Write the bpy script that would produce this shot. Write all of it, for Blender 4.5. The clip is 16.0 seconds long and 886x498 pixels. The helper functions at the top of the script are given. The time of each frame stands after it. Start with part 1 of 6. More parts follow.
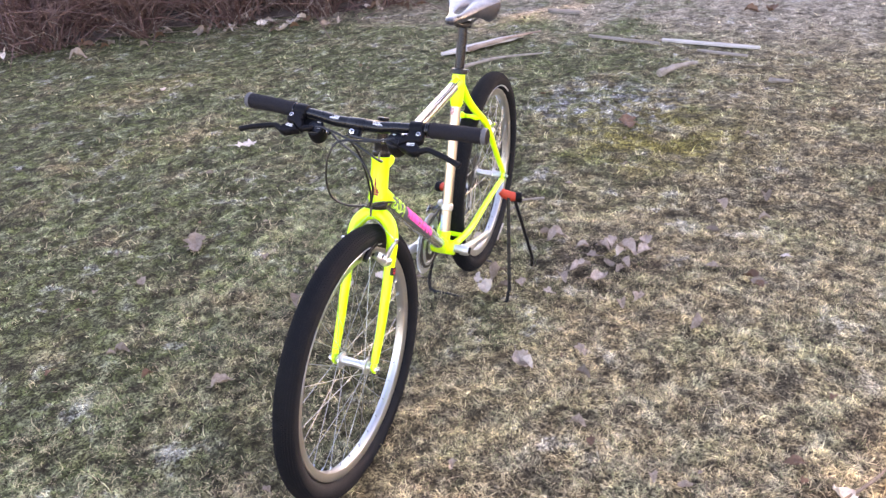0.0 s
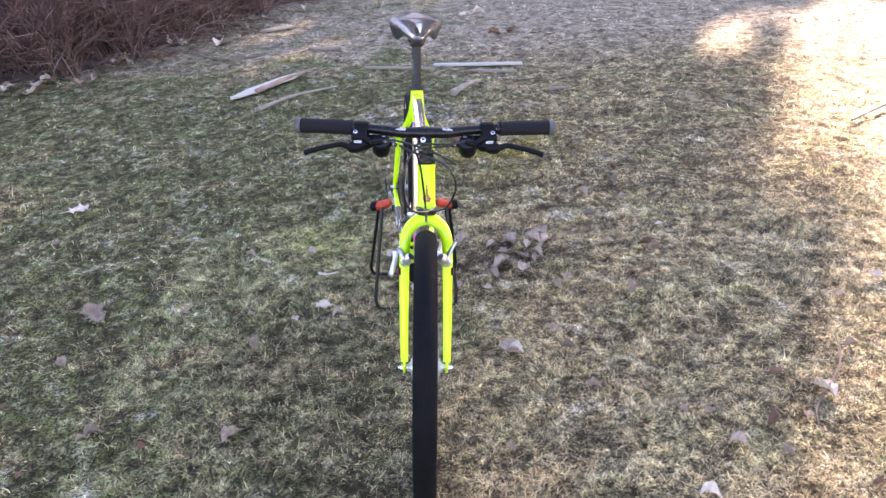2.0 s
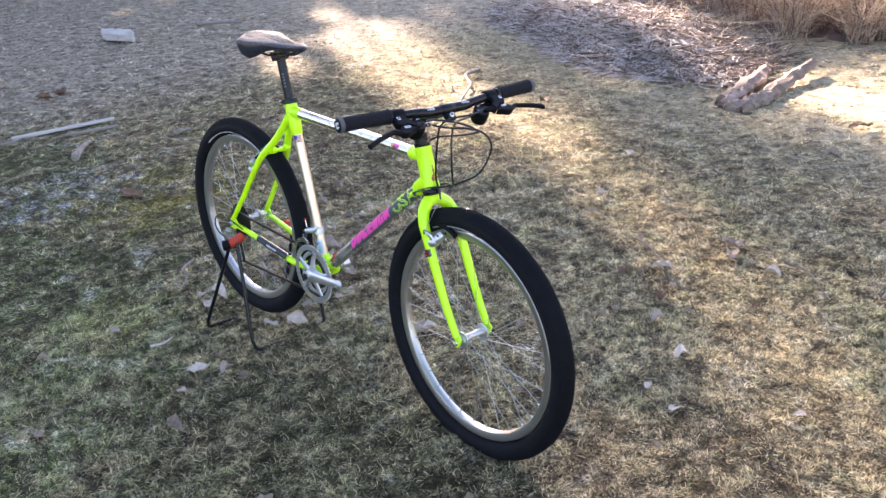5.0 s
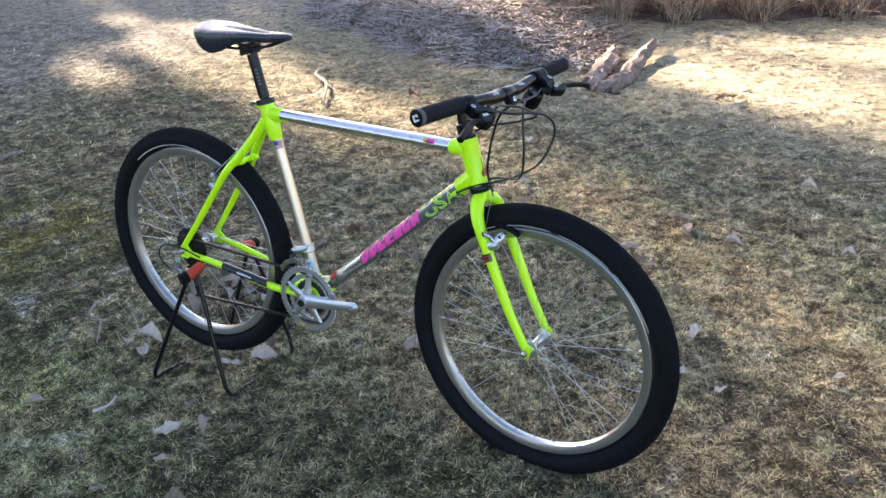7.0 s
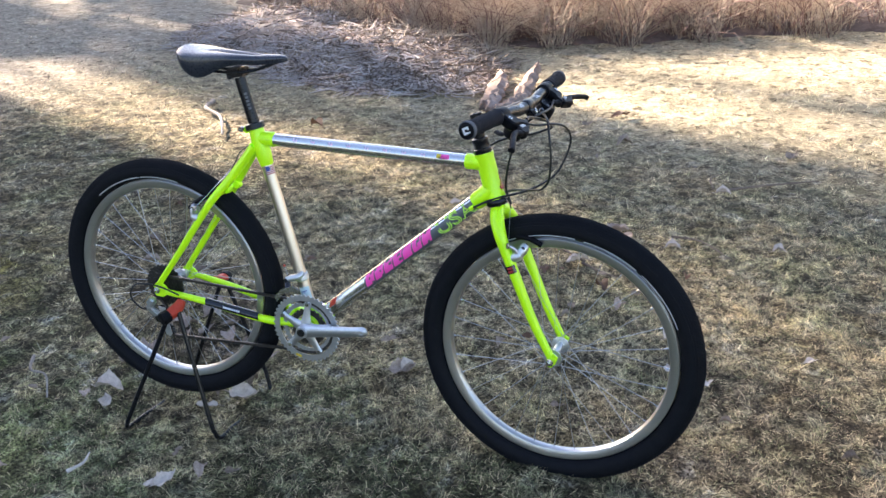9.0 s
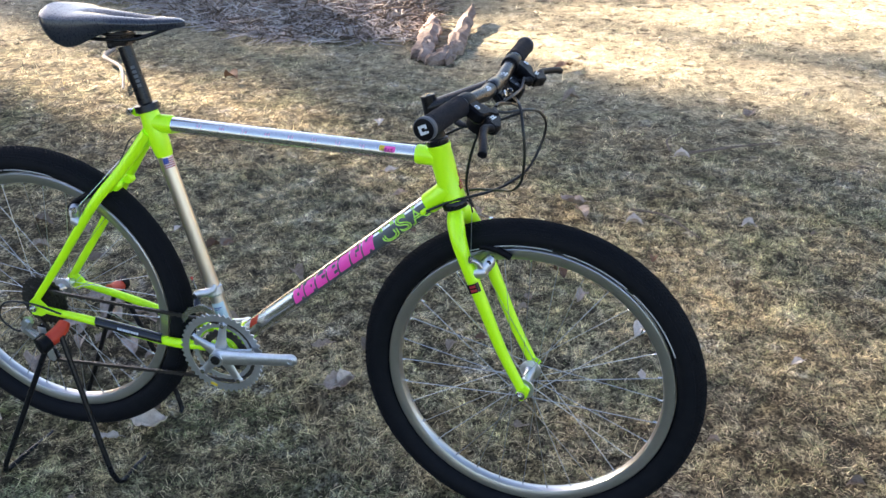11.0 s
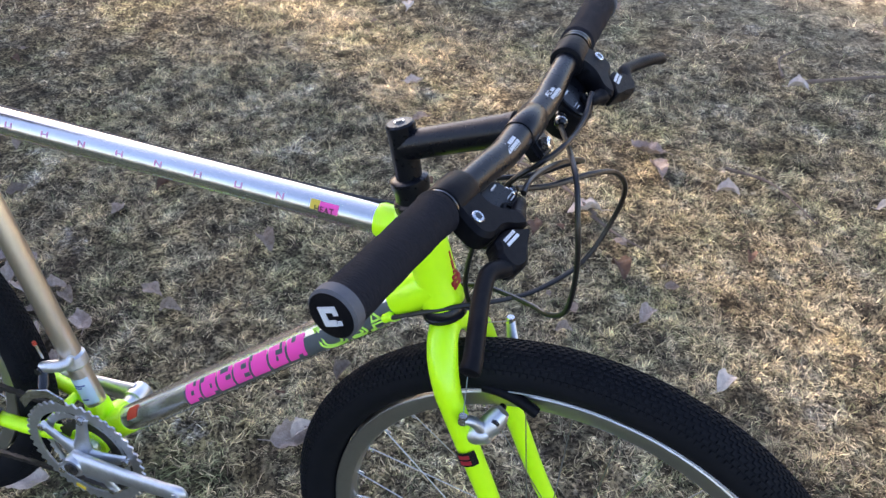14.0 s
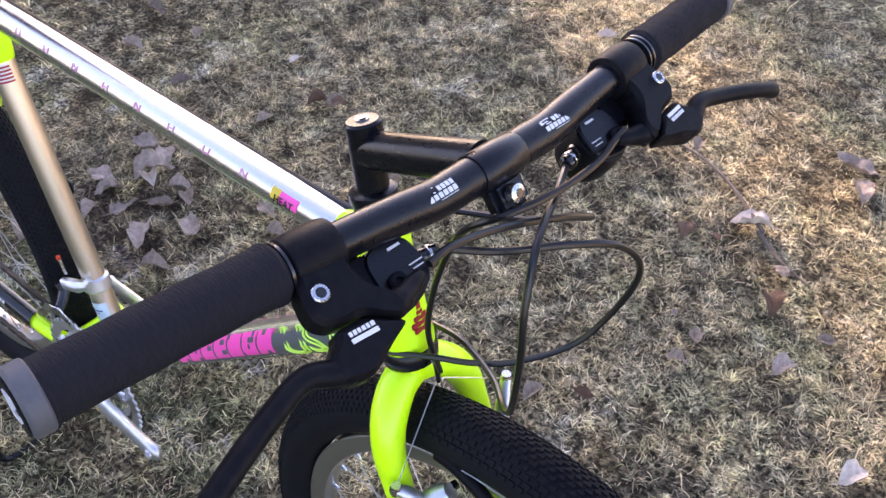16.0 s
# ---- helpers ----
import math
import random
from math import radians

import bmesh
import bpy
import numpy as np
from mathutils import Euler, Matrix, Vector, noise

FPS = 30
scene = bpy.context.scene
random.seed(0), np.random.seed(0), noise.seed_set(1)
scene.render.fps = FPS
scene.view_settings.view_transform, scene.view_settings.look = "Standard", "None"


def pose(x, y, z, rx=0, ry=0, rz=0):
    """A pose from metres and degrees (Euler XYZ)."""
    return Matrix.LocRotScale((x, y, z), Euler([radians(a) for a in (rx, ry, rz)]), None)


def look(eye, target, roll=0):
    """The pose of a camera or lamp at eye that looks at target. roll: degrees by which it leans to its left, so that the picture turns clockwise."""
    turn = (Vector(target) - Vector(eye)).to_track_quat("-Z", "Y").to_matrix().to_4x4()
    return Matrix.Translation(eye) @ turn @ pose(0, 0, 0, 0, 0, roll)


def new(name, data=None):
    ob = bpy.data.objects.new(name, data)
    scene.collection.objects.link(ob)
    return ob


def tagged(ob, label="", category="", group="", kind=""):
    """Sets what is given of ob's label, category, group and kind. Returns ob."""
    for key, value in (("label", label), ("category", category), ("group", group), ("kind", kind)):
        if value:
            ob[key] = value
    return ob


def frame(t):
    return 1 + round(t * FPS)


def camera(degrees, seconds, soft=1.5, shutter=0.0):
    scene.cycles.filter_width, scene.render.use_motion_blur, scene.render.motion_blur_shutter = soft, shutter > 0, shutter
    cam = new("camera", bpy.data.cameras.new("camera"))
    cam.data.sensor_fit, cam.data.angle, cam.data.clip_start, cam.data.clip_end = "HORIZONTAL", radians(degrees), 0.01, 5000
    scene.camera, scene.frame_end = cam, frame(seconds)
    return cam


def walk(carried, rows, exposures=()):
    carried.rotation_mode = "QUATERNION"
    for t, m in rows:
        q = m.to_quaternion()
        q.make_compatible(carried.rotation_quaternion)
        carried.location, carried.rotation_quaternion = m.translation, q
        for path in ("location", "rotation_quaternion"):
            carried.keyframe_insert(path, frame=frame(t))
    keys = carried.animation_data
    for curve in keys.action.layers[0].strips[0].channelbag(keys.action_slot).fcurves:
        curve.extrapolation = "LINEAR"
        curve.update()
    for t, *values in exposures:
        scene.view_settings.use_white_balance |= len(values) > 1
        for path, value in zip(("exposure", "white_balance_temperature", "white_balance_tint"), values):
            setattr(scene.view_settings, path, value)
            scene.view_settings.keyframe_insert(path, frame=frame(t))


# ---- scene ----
# The bicycle's own axes: x ahead, y to its left, z up; the world's origin lies on the lawn below its frame.
cam = camera(54.5, 16.0, soft=1.5)
PATH = [
    (0, (1.95, 0.92, 1.526), (0.314, 0.226, 0.607), -3.6),
    (0.5, (2.056, 0.738, 1.524), (0.347, 0.239, 0.612), -3.0),
    (1, (2.197, 0.504, 1.528), (0.448, 0.208, 0.603), -2.8),
    (1.5, (2.242, 0.303, 1.518), (0.469, 0.122, 0.61), -3.2),
    (2, (2.259, 0.084, 1.528), (0.456, 0.084, 0.662), -3.5),
    (2.5, (2.299, -0.188, 1.503), (0.511, 0.112, 0.657), -4.1),
    (3, (2.287, -0.419, 1.496), (0.528, 0.042, 0.663), -4.6),
    (3.5, (2.177, -0.596, 1.491), (0.457, 0.009, 0.668), -4.7),
    (4, (2.129, -0.813, 1.488), (0.503, 0.009, 0.662), -4.4),
    (4.2, (2.112, -0.934, 1.486), (0.527, -0.041, 0.655), -4.5),
    (6.3, (1.425, -1.52, 1.447), (0.315, -0.08, 0.614), -4.5),
    (6.5, (1.373, -1.547, 1.443), (0.294, -0.089, 0.601), -4.5),
    (7, (1.233, -1.533, 1.417), (0.224, -0.037, 0.555), -4.0),
    (7.5, (1.112, -1.53, 1.401), (0.206, 0.013, 0.506), -2.6),
    (8, (1.033, -1.619, 1.416), (0.202, -0.031, 0.527), -2.9),
    (8.5, (0.942, -1.703, 1.405), (0.187, -0.046, 0.577), -3.2),
    (8.7, (0.91, -1.73, 1.404), (0.183, -0.052, 0.593), -3.2),
    (10.8, (0.73, -1.411, 1.376), (0.159, 0.263, 0.443), -1.3),
    (11, (0.689, -1.356, 1.378), (0.169, 0.325, 0.427), -1.7),
    (11.5, (0.545, -1.192, 1.375), (0.18, 0.514, 0.398), -2.7),
    (12, (0.527, -1.098, 1.364), (0.204, 0.591, 0.343), -2.0),
    (12.5, (0.601, -0.907, 1.351), (0.132, 0.711, 0.275), -0.9),
    (13, (0.653, -0.76, 1.333), (0.038, 0.755, 0.181), -1.0),
    (13.5, (0.58, -0.651, 1.315), (-0.047, 0.812, 0.104), -1.4),
    (14, (0.52, -0.565, 1.297), (-0.048, 0.88, 0.036), 0.1),
    (14.5, (0.548, -0.452, 1.282), (-0.117, 0.901, -0.032), 1.0),
    (15, (0.608, -0.364, 1.272), (-0.224, 0.854, -0.08), -0.2),
    (15.5, (0.626, -0.316, 1.261), (-0.28, 0.824, -0.111), -0.8),
    (16, (0.607, -0.286, 1.247), (-0.337, 0.807, -0.136), -0.1),
]
walk(cam, [(t, look(eye, target, roll)) for t, eye, target, roll in PATH], [(0, 4.12, 7600, 36), (1, 3.90, 7250, 33), (2, 3.85, 7000, 33), (3, 3.3, 6700, 28), (4.2, 3.47, 6650, 28), (6.5, 2.95, 6450, 19), (8.5, 3.0, 6350, 20), (11, 2.9, 6350, 18), (12, 2.83, 6350, 19), (13.5, 2.85, 6350, 23), (14.5, 3.38, 6550, 28), (16, 3.45, 6800, 35)])

# ---- world, sun ----
SUN_AZ = Vector((-0.896, 0.444, 0.0)).normalized()   # towards the sun, on the plan
SUN_ELEV = radians(24)
world = bpy.data.worlds.new("sky")
scene.world = world
world.use_nodes = True
wn = world.node_tree
sky = wn.nodes.new("ShaderNodeTexSky")
sky.sky_type, sky.sun_disc = "NISHITA", False
sky.sun_elevation = SUN_ELEV
sky.sun_rotation = math.atan2(SUN_AZ.x, SUN_AZ.y)
wn.links.new(sky.outputs[0], wn.nodes["Background"].inputs[0])
wn.nodes["Background"].inputs[1].default_value = 0.051
sun_data = bpy.data.lights.new("sun", "SUN")
sun_data.energy, sun_data.angle, sun_data.color = 5.0, radians(0.75), (1.0, 0.885, 0.705)
sun = new("sun", sun_data)
sun_way = SUN_AZ * math.cos(SUN_ELEV) + Vector((0, 0, math.sin(SUN_ELEV)))
sun.matrix_world = look(sun_way * 30, (0, 0, 0))


# ---- materials ----
def material(name, base, rough=0.5, metal=0.0, tint=None, scale=40.0, amount=0.5, bump=0.0, bump_scale=200.0, coat=0.0, rough_var=0.0,
             spec=0.5, per_piece=0.0, stretch=(1, 1, 1)):
    """A surface of one base colour, blotched with a second one by two scales of noise, with grain relief and uneven gloss."""
    m = bpy.data.materials.new(name)
    m.use_nodes = True
    n, link = m.node_tree.nodes, m.node_tree.links.new
    b = n["Principled BSDF"]
    b.inputs["Roughness"].default_value, b.inputs["Metallic"].default_value = rough, metal
    b.inputs["Coat Weight"].default_value, b.inputs["Specular IOR Level"].default_value = coat, spec
    b.inputs["Coat Roughness"].default_value = 0.12
    co = n.new("ShaderNodeTexCoord")
    mp = n.new("ShaderNodeMapping")
    mp.inputs["Scale"].default_value = stretch
    link(co.outputs["Object"], mp.inputs["Vector"])
    n1, n2 = n.new("ShaderNodeTexNoise"), n.new("ShaderNodeTexNoise")
    n1.inputs["Scale"].default_value, n2.inputs["Scale"].default_value = scale, scale * 6.3
    n1.inputs["Detail"].default_value = n2.inputs["Detail"].default_value = 5.0
    for t in (n1, n2):
        link(mp.outputs[0], t.inputs["Vector"])
    add = n.new("ShaderNodeMath")
    add.operation = "MULTIPLY_ADD"
    add.inputs[1].default_value, add.inputs[2].default_value = 0.6, 0.0
    link(n1.outputs[0], add.inputs[0])
    add2 = n.new("ShaderNodeMath")
    add2.operation = "MULTIPLY_ADD"
    add2.inputs[1].default_value = 0.4
    link(n2.outputs[0], add2.inputs[0])
    link(add.outputs[0], add2.inputs[2])
    ramp = n.new("ShaderNodeMapRange")
    ramp.inputs[1].default_value, ramp.inputs[2].default_value = 0.38, 0.62
    ramp.inputs[4].default_value = amount
    link(add2.outputs[0], ramp.inputs[0])
    mix = n.new("ShaderNodeMix")
    mix.data_type = "RGBA"
    mix.inputs[6].default_value = (*base, 1)
    mix.inputs[7].default_value = (*(tint or [c * 0.7 for c in base]), 1)
    link(ramp.outputs[0], mix.inputs[0])
    out = mix.outputs[2]
    if per_piece:
        info = n.new("ShaderNodeObjectInfo")
        hsv = n.new("ShaderNodeHueSaturation")
        mr = n.new("ShaderNodeMapRange")
        mr.inputs[3].default_value, mr.inputs[4].default_value = 1 - per_piece, 1 + per_piece
        link(info.outputs["Random"], mr.inputs[0])
        link(mr.outputs[0], hsv.inputs["Value"])
        link(out, hsv.inputs["Color"])
        out = hsv.outputs[0]
    link(out, b.inputs["Base Color"])
    if rough_var:
        rr = n.new("ShaderNodeMapRange")
        rr.inputs[1].default_value, rr.inputs[2].default_value = 0.3, 0.7
        rr.inputs[3].default_value, rr.inputs[4].default_value = max(rough - rough_var, 0.02), min(rough + rough_var, 1)
        link(n2.outputs[0], rr.inputs[0])
        link(rr.outputs[0], b.inputs["Roughness"])
    if bump:
        n3, bp = n.new("ShaderNodeTexNoise"), n.new("ShaderNodeBump")
        n3.inputs["Scale"].default_value, n3.inputs["Detail"].default_value = bump_scale, 4
        link(mp.outputs[0], n3.inputs["Vector"])
        bp.inputs["Strength"].default_value, bp.inputs["Distance"].default_value = bump, 0.002
        link(n3.outputs[0], bp.inputs["Height"])
        link(bp.outputs[0], b.inputs["Normal"])
    return m


def lawn_material(name, blades):
    """Winter lawn: straw, grey thatch, moss and bare soil in drifting patches; the mossy share grows towards the hedge side."""
    m = bpy.data.materials.new(name)
    m.use_nodes = True
    n, link = m.node_tree.nodes, m.node_tree.links.new
    b = n["Principled BSDF"]
    b.inputs["Roughness"].default_value = 0.75 if blades else 0.95
    b.inputs["Specular IOR Level"].default_value = 0.3 if blades else 0.1
    geo = n.new("ShaderNodeNewGeometry")

    def noise_of(scale, detail=6.0, rough=0.6):
        t = n.new("ShaderNodeTexNoise")
        t.inputs["Scale"].default_value, t.inputs["Detail"].default_value, t.inputs["Roughness"].default_value = scale, detail, rough
        link(geo.outputs["Position"], t.inputs["Vector"])
        return t.outputs[0]

    def span(value, lo, hi, a=0.0, c=1.0):
        r = n.new("ShaderNodeMapRange")
        r.interpolation_type = "SMOOTHSTEP"
        for i, v in enumerate((lo, hi, a, c)):
            r.inputs[i + 1].default_value = v
        link(value, r.inputs[0])
        return r.outputs[0]

    def maths(op, a, c):
        t = n.new("ShaderNodeMath")
        t.operation = op
        for i, v in enumerate((a, c)):
            if isinstance(v, float):
                t.inputs[i].default_value = v
            else:
                link(v, t.inputs[i])
        return t.outputs[0]

    def blend(f, a, c):
        t = n.new("ShaderNodeMix")
        t.data_type = "RGBA"
        link(f, t.inputs[0])
        for i, v in ((6, a), (7, c)):
            if isinstance(v, tuple):
                t.inputs[i].default_value = (*v, 1)
            else:
                link(v, t.inputs[i])
        return t.outputs[2]

    xyz = n.new("ShaderNodeSeparateXYZ")
    link(geo.outputs["Position"], xyz.inputs[0])
    side = maths("ADD", maths("MULTIPLY", xyz.outputs[1], 1.0), maths("MULTIPLY", xyz.outputs[0], 0.15))
    away = span(xyz.outputs[0], -3.3, -5.2, 0.0, 1.0)
    far_side = span(side, 1.6, 3.4)
    mossy = maths("ADD", span(side, -0.9, 0.8, 0.17, -0.12), noise_of(2.6, 6.0, 0.7))
    moss = span(maths("SUBTRACT", mossy, maths("MULTIPLY", away, 0.16)), 0.46, 0.68, 0.0, 0.92)
    tan = blend(span(noise_of(11.0), 0.42, 0.6), (0.498, 0.378, 0.203), (0.385, 0.318, 0.198))
    tan = blend(span(noise_of(3.4, 4.0), 0.45, 0.68, 0.0, 0.55), tan, (0.330, 0.322, 0.140))
    green = blend(span(noise_of(17.0), 0.4, 0.62), (0.140, 0.170, 0.056), (0.262, 0.275, 0.146))
    # sunshine on the far left lawn, put into the straw's colour
    sunlit = span(maths("ADD", xyz.outputs[1], maths("MULTIPLY", xyz.outputs[0], 0.45)), 2.0, 3.7)
    tan = blend(maths("MULTIPLY", far_side, 0.55), tan, (0.52, 0.43, 0.275))
    tan = blend(maths("MULTIPLY", sunlit, 0.32), tan, (0.70, 0.61, 0.43))
    tan = blend(maths("MULTIPLY", away, 0.75), tan, (0.51, 0.43, 0.335))
    colour = blend(moss, tan, green)
    colour = blend(span(noise_of(13.0, 7.0, 0.7), 0.53, 0.61, 0.0, 0.80), colour, (0.100, 0.075, 0.046))
    lichen = maths("MULTIPLY", span(noise_of(7.0, 8.0, 0.75), 0.53, 0.63, 0.0, 0.66), span(noise_of(2.3, 3.0, 0.6), 0.44, 0.58))
    colour = blend(maths("MULTIPLY", lichen, span(side, 0.0, 0.9, 1.0, 0.55)), colour, (0.42, 0.405, 0.380))

    def around(x, y):
        spot = n.new("ShaderNodeVectorMath")
        spot.operation = "DISTANCE"
        spot.inputs[1].default_value = (x, y, 0.0)
        link(geo.outputs["Position"], spot.inputs[0])
        return spot.outputs["Value"]

    patch = maths("MULTIPLY", span(around(-2.62, 0.02), 0.20, 0.58, 1.0, 0.0), span(noise_of(11.0, 7.0, 0.75), 0.47, 0.60))
    colour = blend(patch, colour, (0.56, 0.55, 0.54))
    yellow = maths("MULTIPLY", span(around(-2.20, 0.35), 0.15, 0.75, 0.8, 0.0), span(noise_of(4.0, 5.0, 0.7), 0.42, 0.56))
    colour = blend(yellow, colour, (0.30, 0.245, 0.045))
    # darker olive patches under and beside the bicycle
    dark_olive = maths("MULTIPLY", maths("MAXIMUM", span(around(-0.10, -0.32), 0.20, 0.62, 1.0, 0.0), span(around(0.42, -0.18), 0.12, 0.42, 1.0, 0.0)), span(noise_of(5.0, 6.0, 0.7), 0.36, 0.56, 0.45, 1.0))
    colour = blend(maths("MULTIPLY", dark_olive, 0.80), colour, (0.070, 0.064, 0.028))
    # shaded gaps below the leaf drift, painted as a dark lawn colour
    litter = maths("MULTIPLY", span(around(-0.85, 0.38), 0.10, 0.36, 0.85, 0.0), span(noise_of(10.0, 6.0, 0.7), 0.40, 0.52))
    colour = blend(litter, colour, (0.105, 0.078, 0.058))
    fresh = maths("MULTIPLY", span(around(-1.08, -0.42), 0.08, 0.34, 0.75, 0.0), span(noise_of(6.0, 6.0, 0.7), 0.40, 0.54))
    colour = blend(fresh, colour, (0.34, 0.36, 0.13))
    # darker brown patch ahead and left of the front wheel
    drab = maths("MULTIPLY", span(around(0.98, 0.16), 0.20, 0.80, 0.72, 0.0), span(noise_of(6.0, 6.0, 0.7), 0.38, 0.58, 0.4, 1.0))
    colour = blend(drab, colour, (0.145, 0.113, 0.074))
    mott = maths("MULTIPLY", span(noise_of(31.0, 5.0, 0.65), 0.38, 0.62, 0.48, 1.50), span(noise_of(7.0, 6.0, 0.7), 0.36, 0.64, 0.50, 1.46))
    calm = maths("MAXIMUM", maths("MULTIPLY", away, 0.30), maths("MULTIPLY", far_side, 0.52))
    mott = maths("ADD", maths("MULTIPLY", mott, maths("SUBTRACT", 1.0, calm)), maths("MULTIPLY", calm, 1.0))
    shade_of = n.new("ShaderNodeHueSaturation")
    link(mott, shade_of.inputs["Value"])
    link(colour, shade_of.inputs["Color"])
    colour = shade_of.outputs[0]
    if blades:
        hsv = n.new("ShaderNodeHueSaturation")
        link(span(geo.outputs["Random Per Island"], 0.0, 1.0, 0.30, 2.0), hsv.inputs["Value"])
        link(maths("ADD", maths("MULTIPLY", geo.outputs["Random Per Island"], 0.03), 0.485), hsv.inputs["Hue"])
        pick = maths("FRACT", maths("MULTIPLY", geo.outputs["Random Per Island"], 37.0), 0.0)
        colour = blend(maths("MULTIPLY", span(pick, 0.72, 0.78), 0.62), colour, (0.60, 0.450, 0.270))
        colour = blend(maths("MULTIPLY", span(pick, 0.22, 0.16), 0.55), colour, (0.17, 0.185, 0.075))
        link(colour, hsv.inputs["Color"])
        colour = hsv.outputs[0]
    else:
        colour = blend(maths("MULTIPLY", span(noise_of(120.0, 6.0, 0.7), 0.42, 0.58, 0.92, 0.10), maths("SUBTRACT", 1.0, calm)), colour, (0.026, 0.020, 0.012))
        bp = n.new("ShaderNodeBump")
        bp.inputs["Strength"].default_value, bp.inputs["Distance"].default_value = 1.0, 0.012
        link(noise_of(90.0, 8.0, 0.75), bp.inputs["Height"])
        link(bp.outputs[0], b.inputs["Normal"])
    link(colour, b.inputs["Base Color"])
    return m


# base above 1: the fluorescent glow is put into the paint's colour
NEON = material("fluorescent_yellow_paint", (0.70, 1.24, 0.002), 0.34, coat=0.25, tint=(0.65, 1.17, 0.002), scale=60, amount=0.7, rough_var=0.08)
ALU = material("brushed_aluminium", (0.82, 0.82, 0.80), 0.27, 1.0, tint=(0.72, 0.71, 0.69), scale=12, amount=0.4, stretch=(1, 10, 10))
# aluminium with the lawn's warm reflection put into its base colour
WARMALU = material("lawn_toned_aluminium", (0.80, 0.71, 0.60), 0.34, 1.0, tint=(0.70, 0.60, 0.49), scale=12, amount=0.5, stretch=(10, 10, 1))
CAST = material("cast_silver_alloy", (0.74, 0.75, 0.77), 0.42, 1.0, tint=(0.58, 0.59, 0.60), scale=90, amount=0.6, rough_var=0.12)
STEEL = material("bright_steel", (0.72, 0.72, 0.72), 0.22, 1.0, tint=(0.5, 0.5, 0.5), scale=120, amount=0.5, rough_var=0.1)
SPOKE = material("spoke_wire", (0.50, 0.50, 0.49), 0.30, 1.0, tint=(0.36, 0.35, 0.34), scale=60, amount=0.6)
RIM = material("rim_alloy", (0.60, 0.595, 0.58), 0.36, 1.0, tint=(0.55, 0.54, 0.52), scale=25, amount=0.5, rough_var=0.04)
RUBBER = material("tyre_rubber", (0.006, 0.0068, 0.009), 0.7, spec=0.14, tint=(0.012, 0.012, 0.0135), scale=40, amount=0.5, bump=0.25, bump_scale=600)
FOAM = material("grip_foam", (0.015, 0.0148, 0.019), 0.8, spec=0.14, tint=(0.023, 0.0225, 0.027), scale=160, amount=0.7, bump=1.0, bump_scale=230, stretch=(1, 4.5, 1))
CAPGREY = material("grip_end_plastic", (0.085, 0.085, 0.092), 0.6, tint=(0.12, 0.12, 0.125), scale=150, amount=0.5)
BLACK = material("black_paint", (0.0035, 0.0040, 0.0065), 0.30, coat=0.08, spec=0.32, tint=(0.008, 0.009, 0.0125), scale=30, amount=0.4, rough_var=0.05)
PLASTIC = material("black_plastic", (0.004, 0.004, 0.006), 0.45, spec=0.11, tint=(0.011, 0.011, 0.012), scale=150, amount=0.6, bump=0.12, bump_scale=900, rough_var=0.1)
CABLE = material("cable_housing", (0.007, 0.0068, 0.0068), 0.3, tint=(0.014, 0.013, 0.012), scale=120, amount=0.5)
LEATHER = material("saddle_cover", (0.018, 0.021, 0.032), 0.30, tint=(0.030, 0.034, 0.045), scale=60, amount=0.6, bump=0.12, bump_scale=700, rough_var=0.08, coat=0.45)
CHAINM = material("oiled_chain", (0.10, 0.09, 0.08), 0.45, 0.8, tint=(0.05, 0.045, 0.04), scale=300, amount=0.8)
RED = material("red_rubber", (0.62, 0.055, 0.02), 0.55, tint=(0.48, 0.04, 0.015), scale=60, amount=0.6, bump=0.2, bump_scale=500)
# red above 1 adds a fluorescent brightness to the pink itself
PINK = material("pink_decal", (1.25, 0.105, 0.52), 0.4, coat=0.2, tint=(1.15, 0.09, 0.47), scale=90, amount=0.5)
FAINT = material("faded_pink_print", (0.90, 0.30, 0.52), 0.4, tint=(0.84, 0.44, 0.58), scale=90, amount=0.6)
SLATE = material("grey_decal", (0.10, 0.115, 0.12), 0.4, coat=0.3, tint=(0.13, 0.14, 0.14), scale=60, amount=0.5)
# green above 1, extra glow mixed into the lime colour
LIME = material("lime_outline", (0.66, 1.10, 0.14), 0.4, tint=(0.6, 1.0, 0.12), scale=90, amount=0.4)
WHITE = material("white_print", (0.78, 0.78, 0.78), 0.45, tint=(0.66, 0.66, 0.66), scale=120, amount=0.5)
NAVY = material("navy_decal", (0.03, 0.06, 0.30), 0.4, tint=(0.04, 0.08, 0.34), scale=120, amount=0.5)
CRIMSON = material("crimson_decal", (0.42, 0.025, 0.03), 0.4, tint=(0.34, 0.02, 0.03), scale=120, amount=0.5)
SKYBLUE = material("pale_blue_decal", (0.62, 0.77, 0.82), 0.4, tint=(0.52, 0.71, 0.78), scale=120, amount=0.5)
YELLOW = material("yellow_print", (0.85, 0.62, 0.05), 0.4, tint=(0.75, 0.5, 0.04), scale=120, amount=0.5)
GLOSSY = material("lacquered_decal_black", (0.01, 0.01, 0.011), 0.2, coat=0.5, scale=100, amount=0.3)
LEAF = material("dry_leaf_surface", (0.220, 0.162, 0.116), 0.85, spec=0.15, tint=(0.41, 0.325, 0.255), scale=6, amount=0.8, bump=0.5, bump_scale=150, per_piece=0.30)
PALELEAF = material("bleached_leaf_surface", (0.76, 0.655, 0.555), 0.85, spec=0.15, tint=(0.46, 0.375, 0.305), scale=5, amount=0.7, bump=0.5, bump_scale=150, per_piece=0.15)
